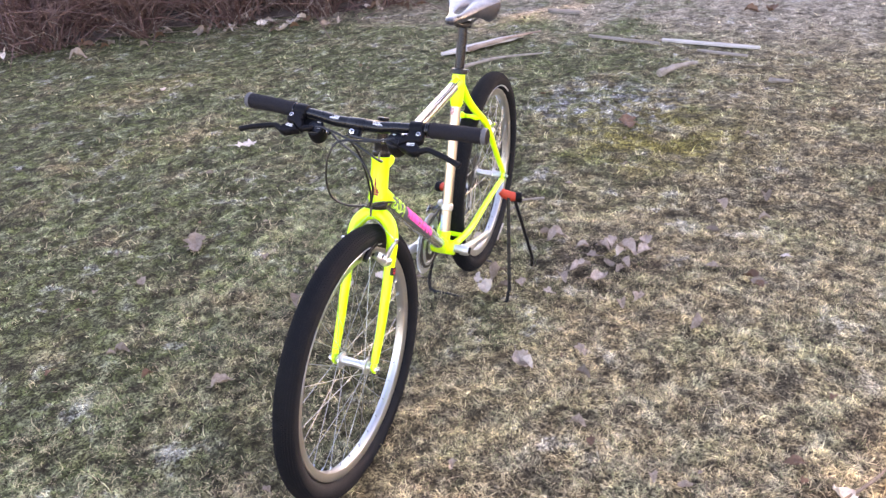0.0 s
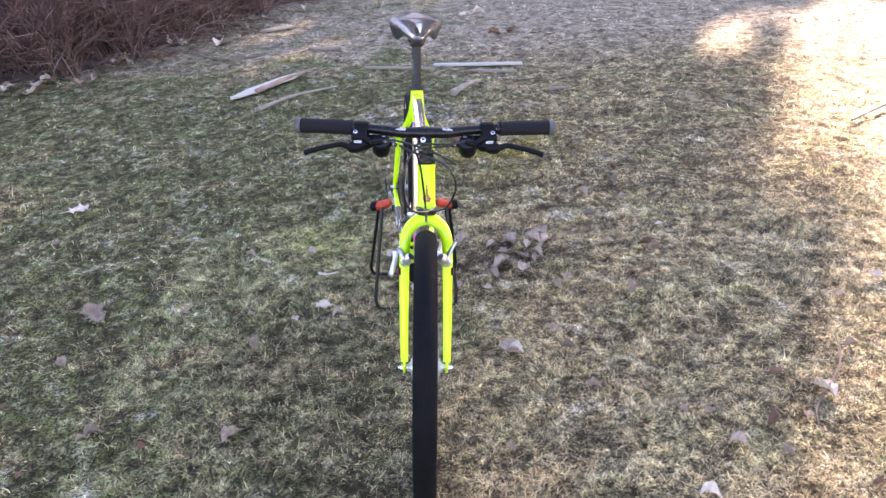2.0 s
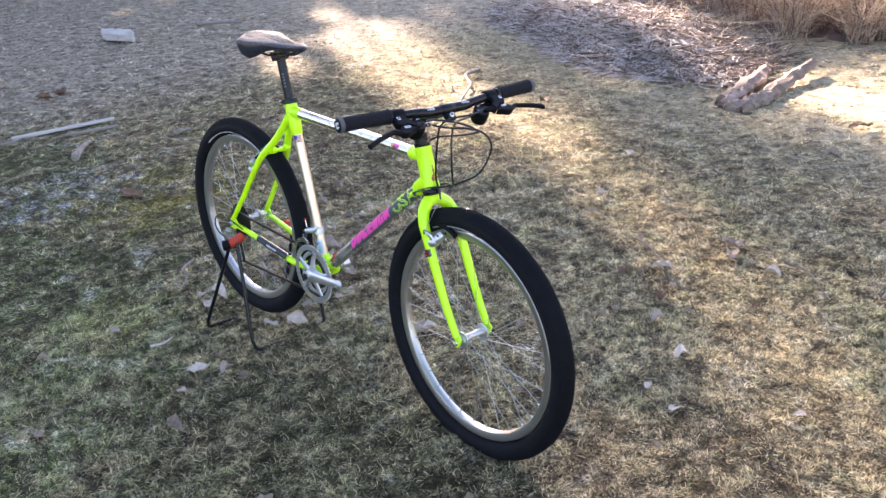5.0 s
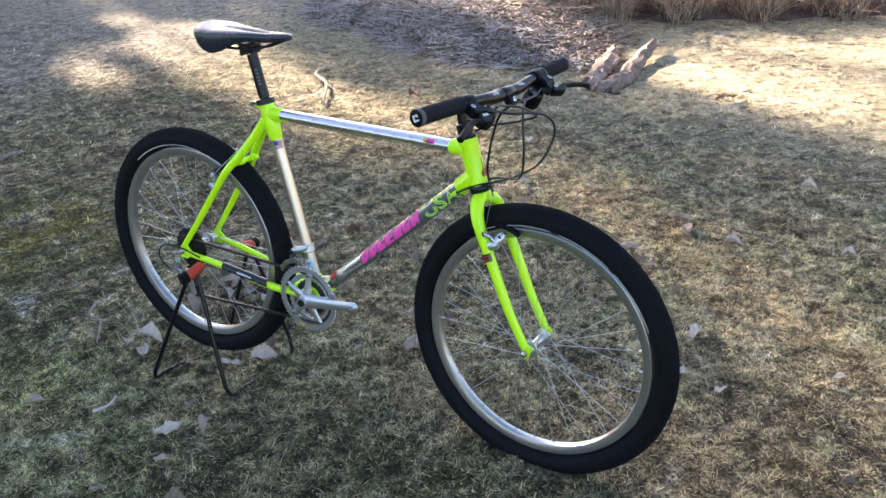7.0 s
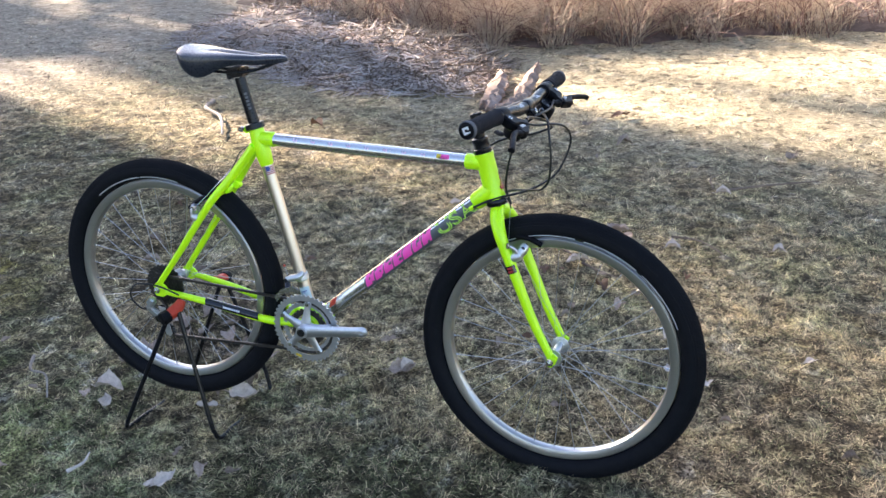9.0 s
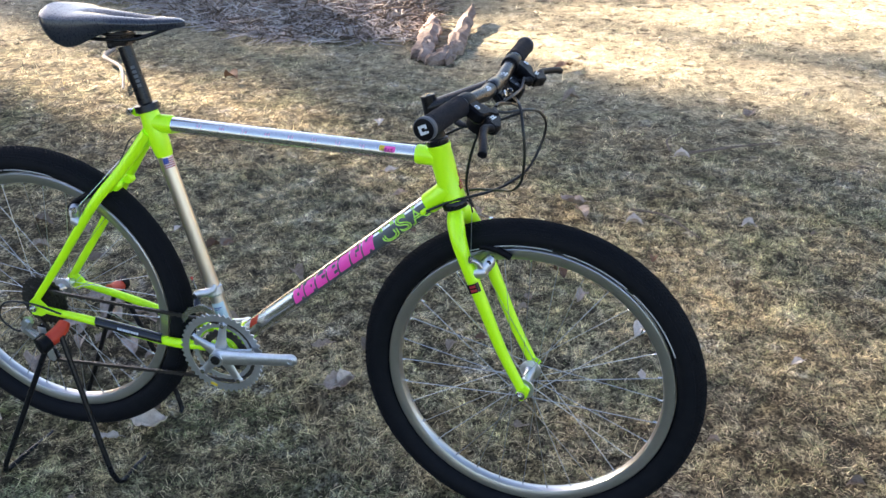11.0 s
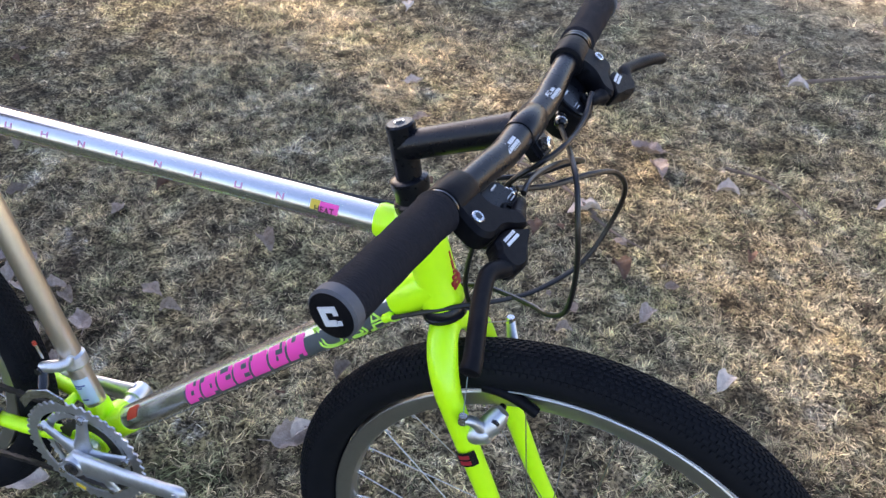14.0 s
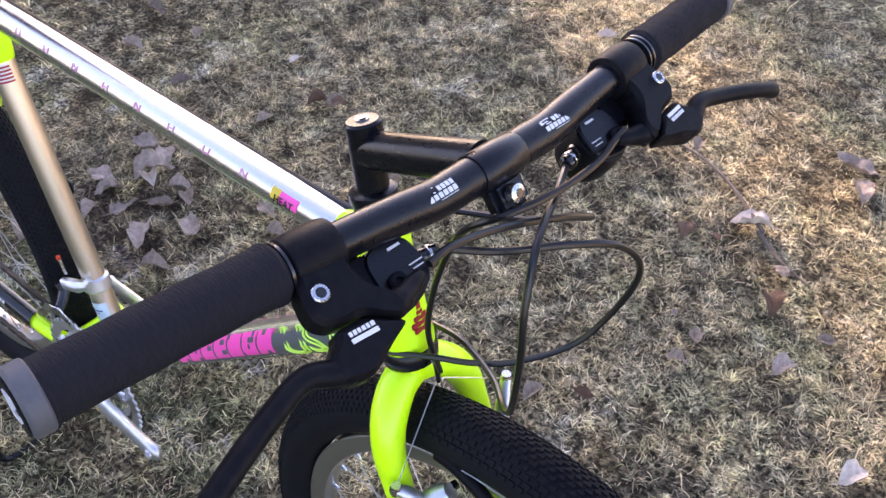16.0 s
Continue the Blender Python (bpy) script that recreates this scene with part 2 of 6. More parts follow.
DUSTLEAF = material("dusty_leaf_surface", (0.54, 0.435, 0.360), 0.85, spec=0.15, tint=(0.27, 0.200, 0.155), scale=6, amount=0.85, bump=0.6, bump_scale=120, per_piece=0.22)
RUSTLEAF = material("rust_leaf_surface", (0.20, 0.105, 0.055), 0.7, tint=(0.12, 0.06, 0.035), scale=5, amount=0.8, bump=0.5, bump_scale=150, per_piece=0.2)
WOOD = material("weathered_wood", (0.36, 0.31, 0.26), 0.85, tint=(0.17, 0.135, 0.105), scale=14, amount=0.8, bump=0.8, bump_scale=60, stretch=(0.25, 3, 3), per_piece=0.2)
PALEWOOD = material("pale_split_wood", (0.66, 0.60, 0.54), 0.85, tint=(0.40, 0.34, 0.29), scale=14, amount=0.7, bump=0.8, bump_scale=60, stretch=(0.25, 3, 3))
BARK = material("pine_bark", (0.17, 0.11, 0.08), 0.9, tint=(0.40, 0.30, 0.235), scale=11, amount=0.85, bump=1.0, bump_scale=40, per_piece=0.2)
TWIG = material("dead_twig", (0.22, 0.165, 0.125), 0.85, tint=(0.12, 0.085, 0.06), scale=30, amount=0.8, bump=0.5, bump_scale=120)
BRAMBLE = material("bramble_stem", (0.115, 0.052, 0.042), 0.75, tint=(0.24, 0.145, 0.115), scale=6, amount=0.9)
LITTER = material("leaf_litter_soil", (0.065, 0.042, 0.034), 0.95, tint=(0.17, 0.125, 0.10), scale=9, amount=0.9, bump=1.0, bump_scale=45)
MATTED = material("matted_twigs", (0.46, 0.37, 0.31), 0.85, tint=(0.24, 0.18, 0.145), scale=6, amount=0.9)
STRAW = material("dry_reed", (0.60, 0.49, 0.36), 0.8, tint=(0.36, 0.27, 0.195), scale=5, amount=0.9)
BRUSH = material("brush_litter", (0.74, 0.66, 0.60), 0.85, tint=(0.38, 0.31, 0.28), scale=5, amount=0.9)
TRUNK = material("tree_bark", (0.13, 0.10, 0.08), 0.9, tint=(0.22, 0.18, 0.15), scale=8, amount=0.8, bump=1.0, bump_scale=30)
NEEDLE = material("evergreen_needles", (0.035, 0.06, 0.025), 0.7, tint=(0.06, 0.085, 0.035), scale=3, amount=0.8)
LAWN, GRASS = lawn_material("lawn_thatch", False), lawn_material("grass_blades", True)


# ---- mesh helpers ----
class Shape:
    """Vertices and faces of one mesh, to which forms are added."""

    def __init__(self):
        self.v, self.f = [], []

    def add(self, verts, faces, m=None):
        o = len(self.v)
        self.v += [tuple(m @ Vector(p)) if m else tuple(p) for p in verts]
        self.f += [tuple(i + o for i in f) for f in faces]
        return self

    def rings(self, rings, closed=False, caps=True):
        k, o, n = len(rings[0]), len(self.v), len(rings)
        for r in rings:
            self.v += [tuple(p) for p in r]
        for i in range(n if closed else n - 1):
            a, b = o + i * k, o + (i + 1) % n * k
            self.f += [(a + j, a + (j + 1) % k, b + (j + 1) % k, b + j) for j in range(k)]
        if caps and not closed:
            self.f += [tuple(o + j for j in reversed(range(k))), tuple(o + (n - 1) * k + j for j in range(k))]
        return self

    def tube(self, path, radius, sides=12, closed=False, flat=(1, 1), caps=True, up=None):
        """A round or flattened bar swept along a path; radius: one, or one for each point."""
        pts = [Vector(p) for p in path]
        rad = radius if isinstance(radius, (list, tuple)) else [radius] * len(pts)
        side, rings = None, []
        for i, p in enumerate(pts):
            if closed:
                d = pts[(i + 1) % len(pts)] - pts[i - 1]
            else:
                d = pts[min(i + 1, len(pts) - 1)] - pts[max(i - 1, 0)]
            d.normalize()
            if side is None:
                ref = Vector(up) if up else (Vector((0, 0, 1)) if abs(d.z) < 0.9 else Vector((0, 1, 0)))
                side = d.cross(ref).normalized()
            side = (side - d * side.dot(d)).normalized()
            nor = side.cross(d)
            rings.append([p + (side * math.cos(a) * flat[0] + nor * math.sin(a) * flat[1]) * rad[i]
                          for a in (2 * math.pi * j / sides for j in range(sides))])
        return self.rings(rings, closed, caps)

    def lathe(self, profile, centre=(0, 0, 0), axis="Y", sides=24, closed=False):
        """Turned about an axis through centre; profile rows: along the axis, radius."""
        rings = []
        for s, r in profile:
            ring = []
            for j in range(sides):
                a = 2 * math.pi * j / sides
                c, d = r * math.cos(a), r * math.sin(a)
                q = {"Y": (c, s, d), "Z": (c, d, s), "X": (s, c, d)}[axis]
                ring.append(Vector(centre) + Vector(q))
            rings.append(ring)
        return self.rings(rings, closed)

    def box(self, size, m=None, bevel=0.0):
        bm = bmesh.new()
        bmesh.ops.create_cube(bm, size=1, matrix=Matrix.Diagonal((*size, 1)))
        if bevel:
            bmesh.ops.bevel(bm, geom=bm.edges[:], offset=bevel, segments=2, affect="EDGES")
        bm.verts.index_update()
        self.add([v.co for v in bm.verts], [[v.index for v in f.verts] for f in bm.faces], m)
        bm.free()
        return self

    def slab(self, outline, thick, m=None, rim=0.0):
        """A plate from an outline in the plane z = 0, with its edges drawn in by rim."""
        k = len(outline)
        cx, cy = sum(p[0] for p in outline) / k, sum(p[1] for p in outline) / k

        def at(z, s):
            rows = []
            for x, y in outline:
                d = math.hypot(x - cx, y - cy) or 1
                q = max(0.0, 1 - s / d)
                rows.append(Vector((cx + (x - cx) * q, cy + (y - cy) * q, z)))
            return [m @ p for p in rows] if m else rows
        rows = [at(-thick / 2, rim), at(-thick / 2 + rim, 0), at(thick / 2 - rim, 0), at(thick / 2, rim)] if rim else [at(-thick / 2, 0), at(thick / 2, 0)]
        return self.rings(rows)

    def mesh(self, name, mat, smooth=40):
        me = bpy.data.meshes.new(name)
        me.from_pydata(self.v, [], self.f)
        me.materials.append(mat)
        if smooth:
            me.shade_smooth()
            me.set_sharp_from_angle(angle=radians(smooth))
        me.update()
        return me


def part(name, shape, mat, parent, label="", m=None, smooth=40):
    """One mesh under a thing or under a part."""
    me = shape if isinstance(shape, bpy.types.Mesh) else shape.mesh(name, mat, smooth)
    ob = new(name, me)
    ob.parent = parent
    if m:
        ob.matrix_basis = m
    return tagged(ob, label)


def thing(name, label, category, m=None, group="", kind=""):
    ob = new(name)
    ob.empty_display_size = 0.1
    if m:
        ob.matrix_basis = m
    return tagged(ob, label, category, group, kind)


def solid(name, shape, mat, label, category, m=None, group="", kind="", smooth=40):
    ob = new(name, shape if isinstance(shape, bpy.types.Mesh) else shape.mesh(name, mat, smooth))
    if m:
        ob.matrix_basis = m
    return tagged(ob, label, category, group, kind)


def spline(points, steps=8):
    """A smooth path through the points."""
    p = [Vector(q) for q in points]
    p = [2 * p[0] - p[1]] + p + [2 * p[-1] - p[-2]]
    out = []
    for i in range(1, len(p) - 2):
        for j in range(steps):
            t = j / steps
            a, b, c, d = p[i - 1], p[i], p[i + 1], p[i + 2]
            out.append(0.5 * (2 * b + (c - a) * t + (2 * a - 5 * b + 4 * c - d) * t * t + (3 * b - a - 3 * c + d) * t ** 3))
    return out + [p[-2]]


def axes(o, x, y):
    """A frame at o with x along x and y as near to y as it can be."""
    x = Vector(x).normalized()
    z = x.cross(Vector(y)).normalized()
    return Matrix.Translation(o) @ Matrix((x, z.cross(x), z)).transposed().to_4x4()


def joined(name, verts, faces, mat):
    """One big mesh from arrays; faces: (count, 3 or 4) corner numbers."""
    me = bpy.data.meshes.new(name)
    k = faces.shape[1]
    me.vertices.add(len(verts))
    me.vertices.foreach_set("co", verts.astype(np.float32).ravel())
    me.loops.add(faces.size)
    me.loops.foreach_set("vertex_index", faces.astype(np.int32).ravel())
    me.polygons.add(len(faces))
    me.polygons.foreach_set("loop_start", np.arange(0, faces.size, k, dtype=np.int32))
    me.polygons.foreach_set("loop_total", np.full(len(faces), k, dtype=np.int32))
    me.materials.append(mat)
    me.update(calc_edges=True)
    return me


# ---- ground ----
def relief(x, y):
    """Height of the lawn: low swells and tussocks near the bicycle, level ground further away."""
    near = np.exp(-((x + 0.5) ** 2 + (y - 1) ** 2) / 60.0)
    h = 0.010 * np.sin(1.3 * x + 0.7 * y) * np.sin(0.9 * y - 0.5 * x + 1.0)
    h = h + 0.006 * np.sin(6.1 * x + 2.3 * np.sin(2.1 * y)) * np.sin(5.3 * y + 1.7 * np.sin(2.6 * x + 1))
    h = h + 0.0060 * np.sin(41 * x + 3 * np.sin(13 * y)) * np.sin(37 * y + 3 * np.sin(16 * x + 2))
    h = h + 0.0055 * np.sin(17 * x + 3 * np.sin(7 * y)) * np.sin(15 * y + 3 * np.sin(8 * x + 2))
    return h * near - 0.006


def height(x, y):
    return float(relief(np.float64(x), np.float64(y)))


def spread(lo, hi, step, far):
    c = list(np.arange(lo, hi + 1e-6, step))
    s, a, b = step, [], []
    d = 0.0
    while d < far:
        s *= 1.22
        d += s
        a.append(lo - d), b.append(c[-1] + d)
    return np.array(a[::-1] + c + b)


gx, gy = spread(-5.0, 2.6, 0.024, 900.0), spread(-2.6, 4.8, 0.024, 900.0)
X, Y = np.meshgrid(gx, gy, indexing="ij")
gv = np.stack([X, Y, relief(X, Y)], -1).reshape(-1, 3)
idx = np.arange(X.size).reshape(X.shape)
gf = np.stack([idx[:-1, :-1], idx[1:, :-1], idx[1:, 1:], idx[:-1, 1:]], -1).reshape(-1, 4)
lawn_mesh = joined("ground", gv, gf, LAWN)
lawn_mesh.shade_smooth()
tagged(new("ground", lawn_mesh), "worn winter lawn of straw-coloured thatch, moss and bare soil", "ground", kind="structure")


def grass(name, count, area, length, width, seed, label, hole=None, tuft=0.030, per=24):
    """Short curled blades in tufts that fall outwards from their middles; a tuft's blades share height and bend."""
    rng = np.random.default_rng(seed)
    m = int(count / per * 1.5)
    tx, ty = rng.uniform(area[0], area[1], m), rng.uniform(area[2], area[3], m)
    keep = rng.uniform(-1.6, 1.0, m) < np.sin(9 * tx + 3 * np.sin(5 * ty)) * np.sin(8 * ty + 3 * np.sin(6 * tx))
    if hole:
        keep &= ~((tx > hole[0]) & (tx < hole[1]) & (ty > hole[2]) & (ty < hole[3]))
    tx, ty = tx[keep], ty[keep]
    m = len(tx)
    tall, comb, swirl = rng.uniform(0.6, 1.35, m), rng.uniform(0, 2 * np.pi, m), rng.uniform(-1.6, 1.6, m)
    n = min(count, m * per)
    own = rng.integers(0, m, n)
    out = rng.uniform(0, 2 * np.pi, n)
    off = np.abs(rng.normal(0, 0.55, n)) * tuft * 0.6
    x, y = tx[own] + np.cos(out) * off, ty[own] + np.sin(out) * off
    z = relief(x, y)
    az = np.where(rng.uniform(0, 1, n) < 0.6, out + rng.normal(0, 0.7, n), comb[own] + rng.normal(0, 0.6, n))
    bend = swirl[own] + rng.normal(0, 1.0, n)
    lean, curl = rng.uniform(0.15, 1.05, n), rng.uniform(0.5, 2.9, n)
    ln = length * rng.uniform(0.45, 1.3, n) * tall[own]
    w = width * rng.uniform(0.55, 1.25, n)
    pts = []
    cx, cy, cz = x, y, z - 0.003
    for s, wf in ((0, 0.9), (1, 1.0), (2, 0.7), (3, 0.0)):
        le = lean + curl * s / 3
        a = az + bend * s / 3
        if s:
            d = ln / 3
            cx, cy = cx + np.cos(a) * np.sin(le) * d, cy + np.sin(a) * np.sin(le) * d
            cz = np.maximum(cz + np.cos(le) * d, z + 0.002)
        ox, oy = -np.sin(a) * w * wf / 2, np.cos(a) * w * wf / 2
        if wf:
            pts += [np.stack([cx - ox, cy - oy, cz], -1), np.stack([cx + ox, cy + oy, cz], -1)]
        else:
            pts += [np.stack([cx, cy, cz], -1)]
    v = np.stack(pts, 1).reshape(-1, 3)
    b = np.arange(n)[:, None] * 7
    f = np.concatenate([b + np.array([[i, j, k]]) for i, j, k in ((0, 1, 3), (0, 3, 2), (2, 3, 5), (2, 5, 4), (4, 5, 6))])
    tagged(new(name, joined(name, v, f, GRASS)), label, "grass", kind="stuff")


NEAR = (-1.25, 1.45, -1.0, 2.1)
grass("grass", 330000, NEAR, 0.0290, 0.0018, 11, "short matted winter grass, straw and moss green", tuft=0.038, per=26)
MIDDLE = (-4.6, 2.2, -2.4, 4.4)
grass("grass", 150000, MIDDLE, 0.032, 0.0034, 12, "sparse dry grass further out on the lawn", hole=NEAR, tuft=0.045, per=16)
grass("grass", 60000, (-12.0, 3.4, -4.8, 6.6), 0.034, 0.0080, 13, "pale dry grass far out on the lawn", hole=MIDDLE, tuft=0.09, per=12)

# ---- the bicycle ----
# the frame heads a little to its left of the front wheel, which stays steered straight along x
SWING = Matrix.Translation((0.262, 0, 0)) @ Matrix.Rotation(radians(2.3), 4, "Z") @ Matrix.Translation((-0.262, 0, 0))
UNSWING = SWING.inverted()
LEAN = pose(0, 0, 0, -4.0) @ SWING
bike = thing("bicycle", "neon yellow and bare aluminium mountain bike without pedals on a lawn", "bicycle", LEAN)
FRONT, REAR, BB = Vector((0.431, 0, 0.324)), Vector((-0.652, 0, 0.384)), Vector((-0.218, 0, 0.318))
HEAD_LOW, HEAD_UP = Vector((0.2775, 0, 0.697)), Vector((0.249, 0, 0.800))
STEER = (HEAD_UP - HEAD_LOW).normalized()
SEAT_TOP = Vector((-0.342, 0, 0.830))
SEAT_WAY = (SEAT_TOP - BB).normalized()
# the bars are turned a little to the rider's right
TURNED = UNSWING @ Matrix.Translation(HEAD_LOW) @ Matrix.Rotation(radians(-2.8), 4, STEER) @ Matrix.Translation(-HEAD_LOW)
FORKED = UNSWING @ Matrix.Translation(HEAD_LOW) @ Matrix.Rotation(radians(-0.8), 4, STEER) @ Matrix.Translation(-HEAD_LOW)   # the fork sits a little askew to the bars


def on_seat(z):
    return BB + SEAT_WAY * ((z - BB.z) / SEAT_WAY.z)


def on_head(z):
    return HEAD_LOW + STEER * ((z - HEAD_LOW.z) / STEER.z)


def bar(a, b, r, sides=20, r2=None, flat=(1, 1)):
    return Shape().tube([a, Vector(a).lerp(Vector(b), 0.5), b], [r, ((r2 or r) + r) / 2, r2 or r], sides, flat=flat)


# frame tubes
TT_A, TT_B = on_seat(0.803), on_head(0.776)
DT_A, DT_B = BB + Vector((0.01, 0, 0.008)), on_head(0.716)
top_tube = part("top_tube", bar(TT_A, TT_B, 0.0158, 28), ALU, bike, "polished aluminium top tube")
down_tube = part("down_tube", bar(DT_A, DT_B, 0.0185, 28), ALU, bike, "polished aluminium down tube with pink and grey lettering band")
seat_tube = part("seat_tube", bar(BB, on_seat(0.82), 0.0150, 28), WARMALU, bike, "polished aluminium seat tube")
s = Shape().tube([HEAD_LOW - STEER * 0.004, HEAD_LOW + STEER * 0.004, HEAD_LOW + STEER * 0.012, HEAD_UP - STEER * 0.012, HEAD_UP - STEER * 0.004, HEAD_UP],
                 [0.0235, 0.0240, 0.0222, 0.0215, 0.0232, 0.0230], 28)
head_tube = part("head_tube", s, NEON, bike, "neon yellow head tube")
tt_way, dt_way = (TT_B - TT_A).normalized(), (DT_B - DT_A).normalized()


def socket(name, a, way, r, length, lip=0.002):
    """A lug socket that swells out of one tube and clasps the next."""
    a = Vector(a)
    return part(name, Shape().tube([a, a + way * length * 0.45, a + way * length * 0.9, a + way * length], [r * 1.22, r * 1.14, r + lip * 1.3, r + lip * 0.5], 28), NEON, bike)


socket("head_lug", TT_B, -tt_way, 0.0158, 0.048)
socket("head_lug", DT_B, -dt_way, 0.0185, 0.056)
socket("seat_lug", TT_A, tt_way, 0.0158, 0.046)
s = Shape().tube([on_seat(z) for z in (0.735, 0.742, 0.76, 0.80, 0.815, 0.828)], [0.0160, 0.0175, 0.0195, 0.0205, 0.0190, 0.0180], 28)
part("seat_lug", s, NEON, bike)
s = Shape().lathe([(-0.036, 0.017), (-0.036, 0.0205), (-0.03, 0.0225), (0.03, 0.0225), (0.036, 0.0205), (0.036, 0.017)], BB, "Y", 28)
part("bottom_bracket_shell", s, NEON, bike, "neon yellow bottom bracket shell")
socket("bottom_bracket_lug", BB, dt_way, 0.0185, 0.058)
socket("bottom_bracket_lug", BB, SEAT_WAY, 0.0150, 0.050)

# stays, bridges and dropouts
for sgn in (-1, 1):
    p = spline([(-0.344, sgn * 0.010, 0.784), (-0.377, sgn * 0.014, 0.744), (-0.418, sgn * 0.028, 0.694), (-0.455, sgn * 0.047, 0.652), (-0.490, sgn * 0.0545, 0.606),
                (-0.570, sgn * 0.060, 0.500), (REAR.x + 0.006, sgn * 0.066, REAR.z + 0.018)], 5)
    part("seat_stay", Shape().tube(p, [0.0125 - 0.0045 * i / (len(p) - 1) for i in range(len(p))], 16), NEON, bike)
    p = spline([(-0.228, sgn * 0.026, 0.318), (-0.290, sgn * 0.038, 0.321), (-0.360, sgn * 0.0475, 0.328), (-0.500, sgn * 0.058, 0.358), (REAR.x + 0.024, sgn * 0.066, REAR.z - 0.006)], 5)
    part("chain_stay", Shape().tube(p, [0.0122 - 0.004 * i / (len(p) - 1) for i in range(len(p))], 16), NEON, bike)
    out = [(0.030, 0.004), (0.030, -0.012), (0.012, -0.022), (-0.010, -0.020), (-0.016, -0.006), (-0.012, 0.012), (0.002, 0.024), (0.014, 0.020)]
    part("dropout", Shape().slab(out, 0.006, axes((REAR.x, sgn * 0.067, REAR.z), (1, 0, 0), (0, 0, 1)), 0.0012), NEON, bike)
    part("stay_bridge_cap", Shape().lathe([(-0.004, 0.009), (0.0, 0.0105), (0.012, 0.010), (0.016, 0.006)], (-0.43, sgn * 0.024, 0.668), "Y", 14), NEON, bike)
part("stay_bridge", bar((-0.447, -0.044, 0.660), (-0.447, 0.044, 0.660), 0.007, 12), NEON, bike)
part("stay_bridge", bar((-0.300, -0.040, 0.322), (-0.300, 0.040, 0.322), 0.007, 12), NEON, bike)

# seat post, collar, saddle
part("seat_post", bar(on_seat(0.815), on_seat(0.952), 0.0140, 24), BLACK, bike, "black seat post")
s = Shape().tube([on_seat(z) for z in (0.826, 0.828, 0.840, 0.842)], [0.0215, 0.0248, 0.0240, 0.0165], 28)
part("seat_collar", s, BLACK, bike, "black seat collar ring")
part("binder_bolt", Shape().lathe([(-0.019, 0.004), (-0.019, 0.0065), (-0.013, 0.0068), (-0.012, 0.0045), (0.012, 0.0045), (0.013, 0.0068), (0.019, 0.0065), (0.019, 0.004)],
                                  on_seat(0.824) + Vector((-0.033, 0, 0.002)), "Y", 16), STEEL, bike, "bright steel seat binder bolt")
part("binder_ears", Shape().box((0.026, 0.020, 0.016), axes(on_seat(0.824) + Vector((-0.022, 0, 0)), (1, 0, 0.2), (0, 1, 0)), 0.004), NEON, bike)


def saddle_shell():
    """Narrow nose, flared rear, rolled-down skirts and a lengthwise trough."""
    rows, n = [], 40
    for i in range(n + 1):
        u = i / n
        x = -0.520 + 0.276 * u
        half = 0.067 * (1 - (u - 0.14) / 0.86) ** 1.5 + 0.015 if u > 0.14 else 0.082 * math.sqrt(max(0.02, 1 - ((0.14 - u) / 0.155) ** 2))
        end = max(0.0, (u - 0.90) / 0.10)
        half *= math.sqrt(max(0.0, 1 - 0.985 * end ** 2))
        top = 0.990 + 0.005 * math.cos(u * math.pi) - 0.006 * end ** 3 + 0.010 * (max(0, 0.22 - u) / 0.22) ** 1.5
        drop = (0.017 + 0.035 * math.exp(-((u - 0.22) / (0.16 if u < 0.22 else 0.20)) ** 2)) * (1 - 0.85 * end ** 3)
        row = []
        for j in range(17):
            q = -1 + j / 8
            a = abs(q)
            y = half * math.sin(min(a, 0.75) / 0.75 * math.pi / 2) * (1 if q > 0 else -1)
            if a > 0.75:
                y *= 1 - 0.10 * (a - 0.75) / 0.25
            z = top - 0.012 * min(1.0, half / 0.026) * min(a / 0.75, 1.15) ** 2 - max(0.004, drop - 0.012) * max(0, (a - 0.62) / 0.38) ** 1.2
            if 0.22 < u < 0.80:
                z -= 0.014 * math.exp(-(y / 0.0095) ** 2) * math.sin((u - 0.22) / 0.58 * math.pi) ** 0.5
            row.append(Vector((x, y, z)))
        rows.append(row)
    s = Shape()
    k = 17
    for r in rows:
        s.v += [tuple(p) for p in r]
    for r in rows:
        s.v += [(p.x, p.y * 0.93, p.z - 0.004) for p in r]
    m = len(rows) * k
    for i in range(n):
        for j in range(k - 1):
            a = i * k + j
            s.f.append((a, a + 1, a + k + 1, a + k))
            s.f.append((m + a, m + a + k, m + a + k + 1, m + a + 1))
        for j in (0, k - 1):
            a, b = i * k + j, (i + 1) * k + j
            s.f.append((a, b, m + b, m + a) if j == 0 else (b, a, m + a, m + b))
    for i in (0, n):
        for j in range(k - 1):
            a = i * k + j
            s.f.append((a, m + a, m + a + 1, a + 1) if i == 0 else (a + 1, m + a + 1, m + a, a))
    return s


TIPPED = Matrix.Translation((0.007, 0, 0.024))
saddle = part("saddle", saddle_shell(), LEATHER, bike, "blue-black smooth narrow saddle with a slotted top", m=TIPPED)
slot = [(0.062 * math.cos(a) * (1 if math.cos(a) > 0 else 1), 0.0065 * math.sin(a)) for a in (2 * math.pi * i / 24 for i in range(24))]
part("saddle_slot", Shape().slab(slot, 0.004, Matrix.Translation((-0.375, 0, 0.9795)), 0.001), PLASTIC, saddle, "dark slot in the saddle's top")
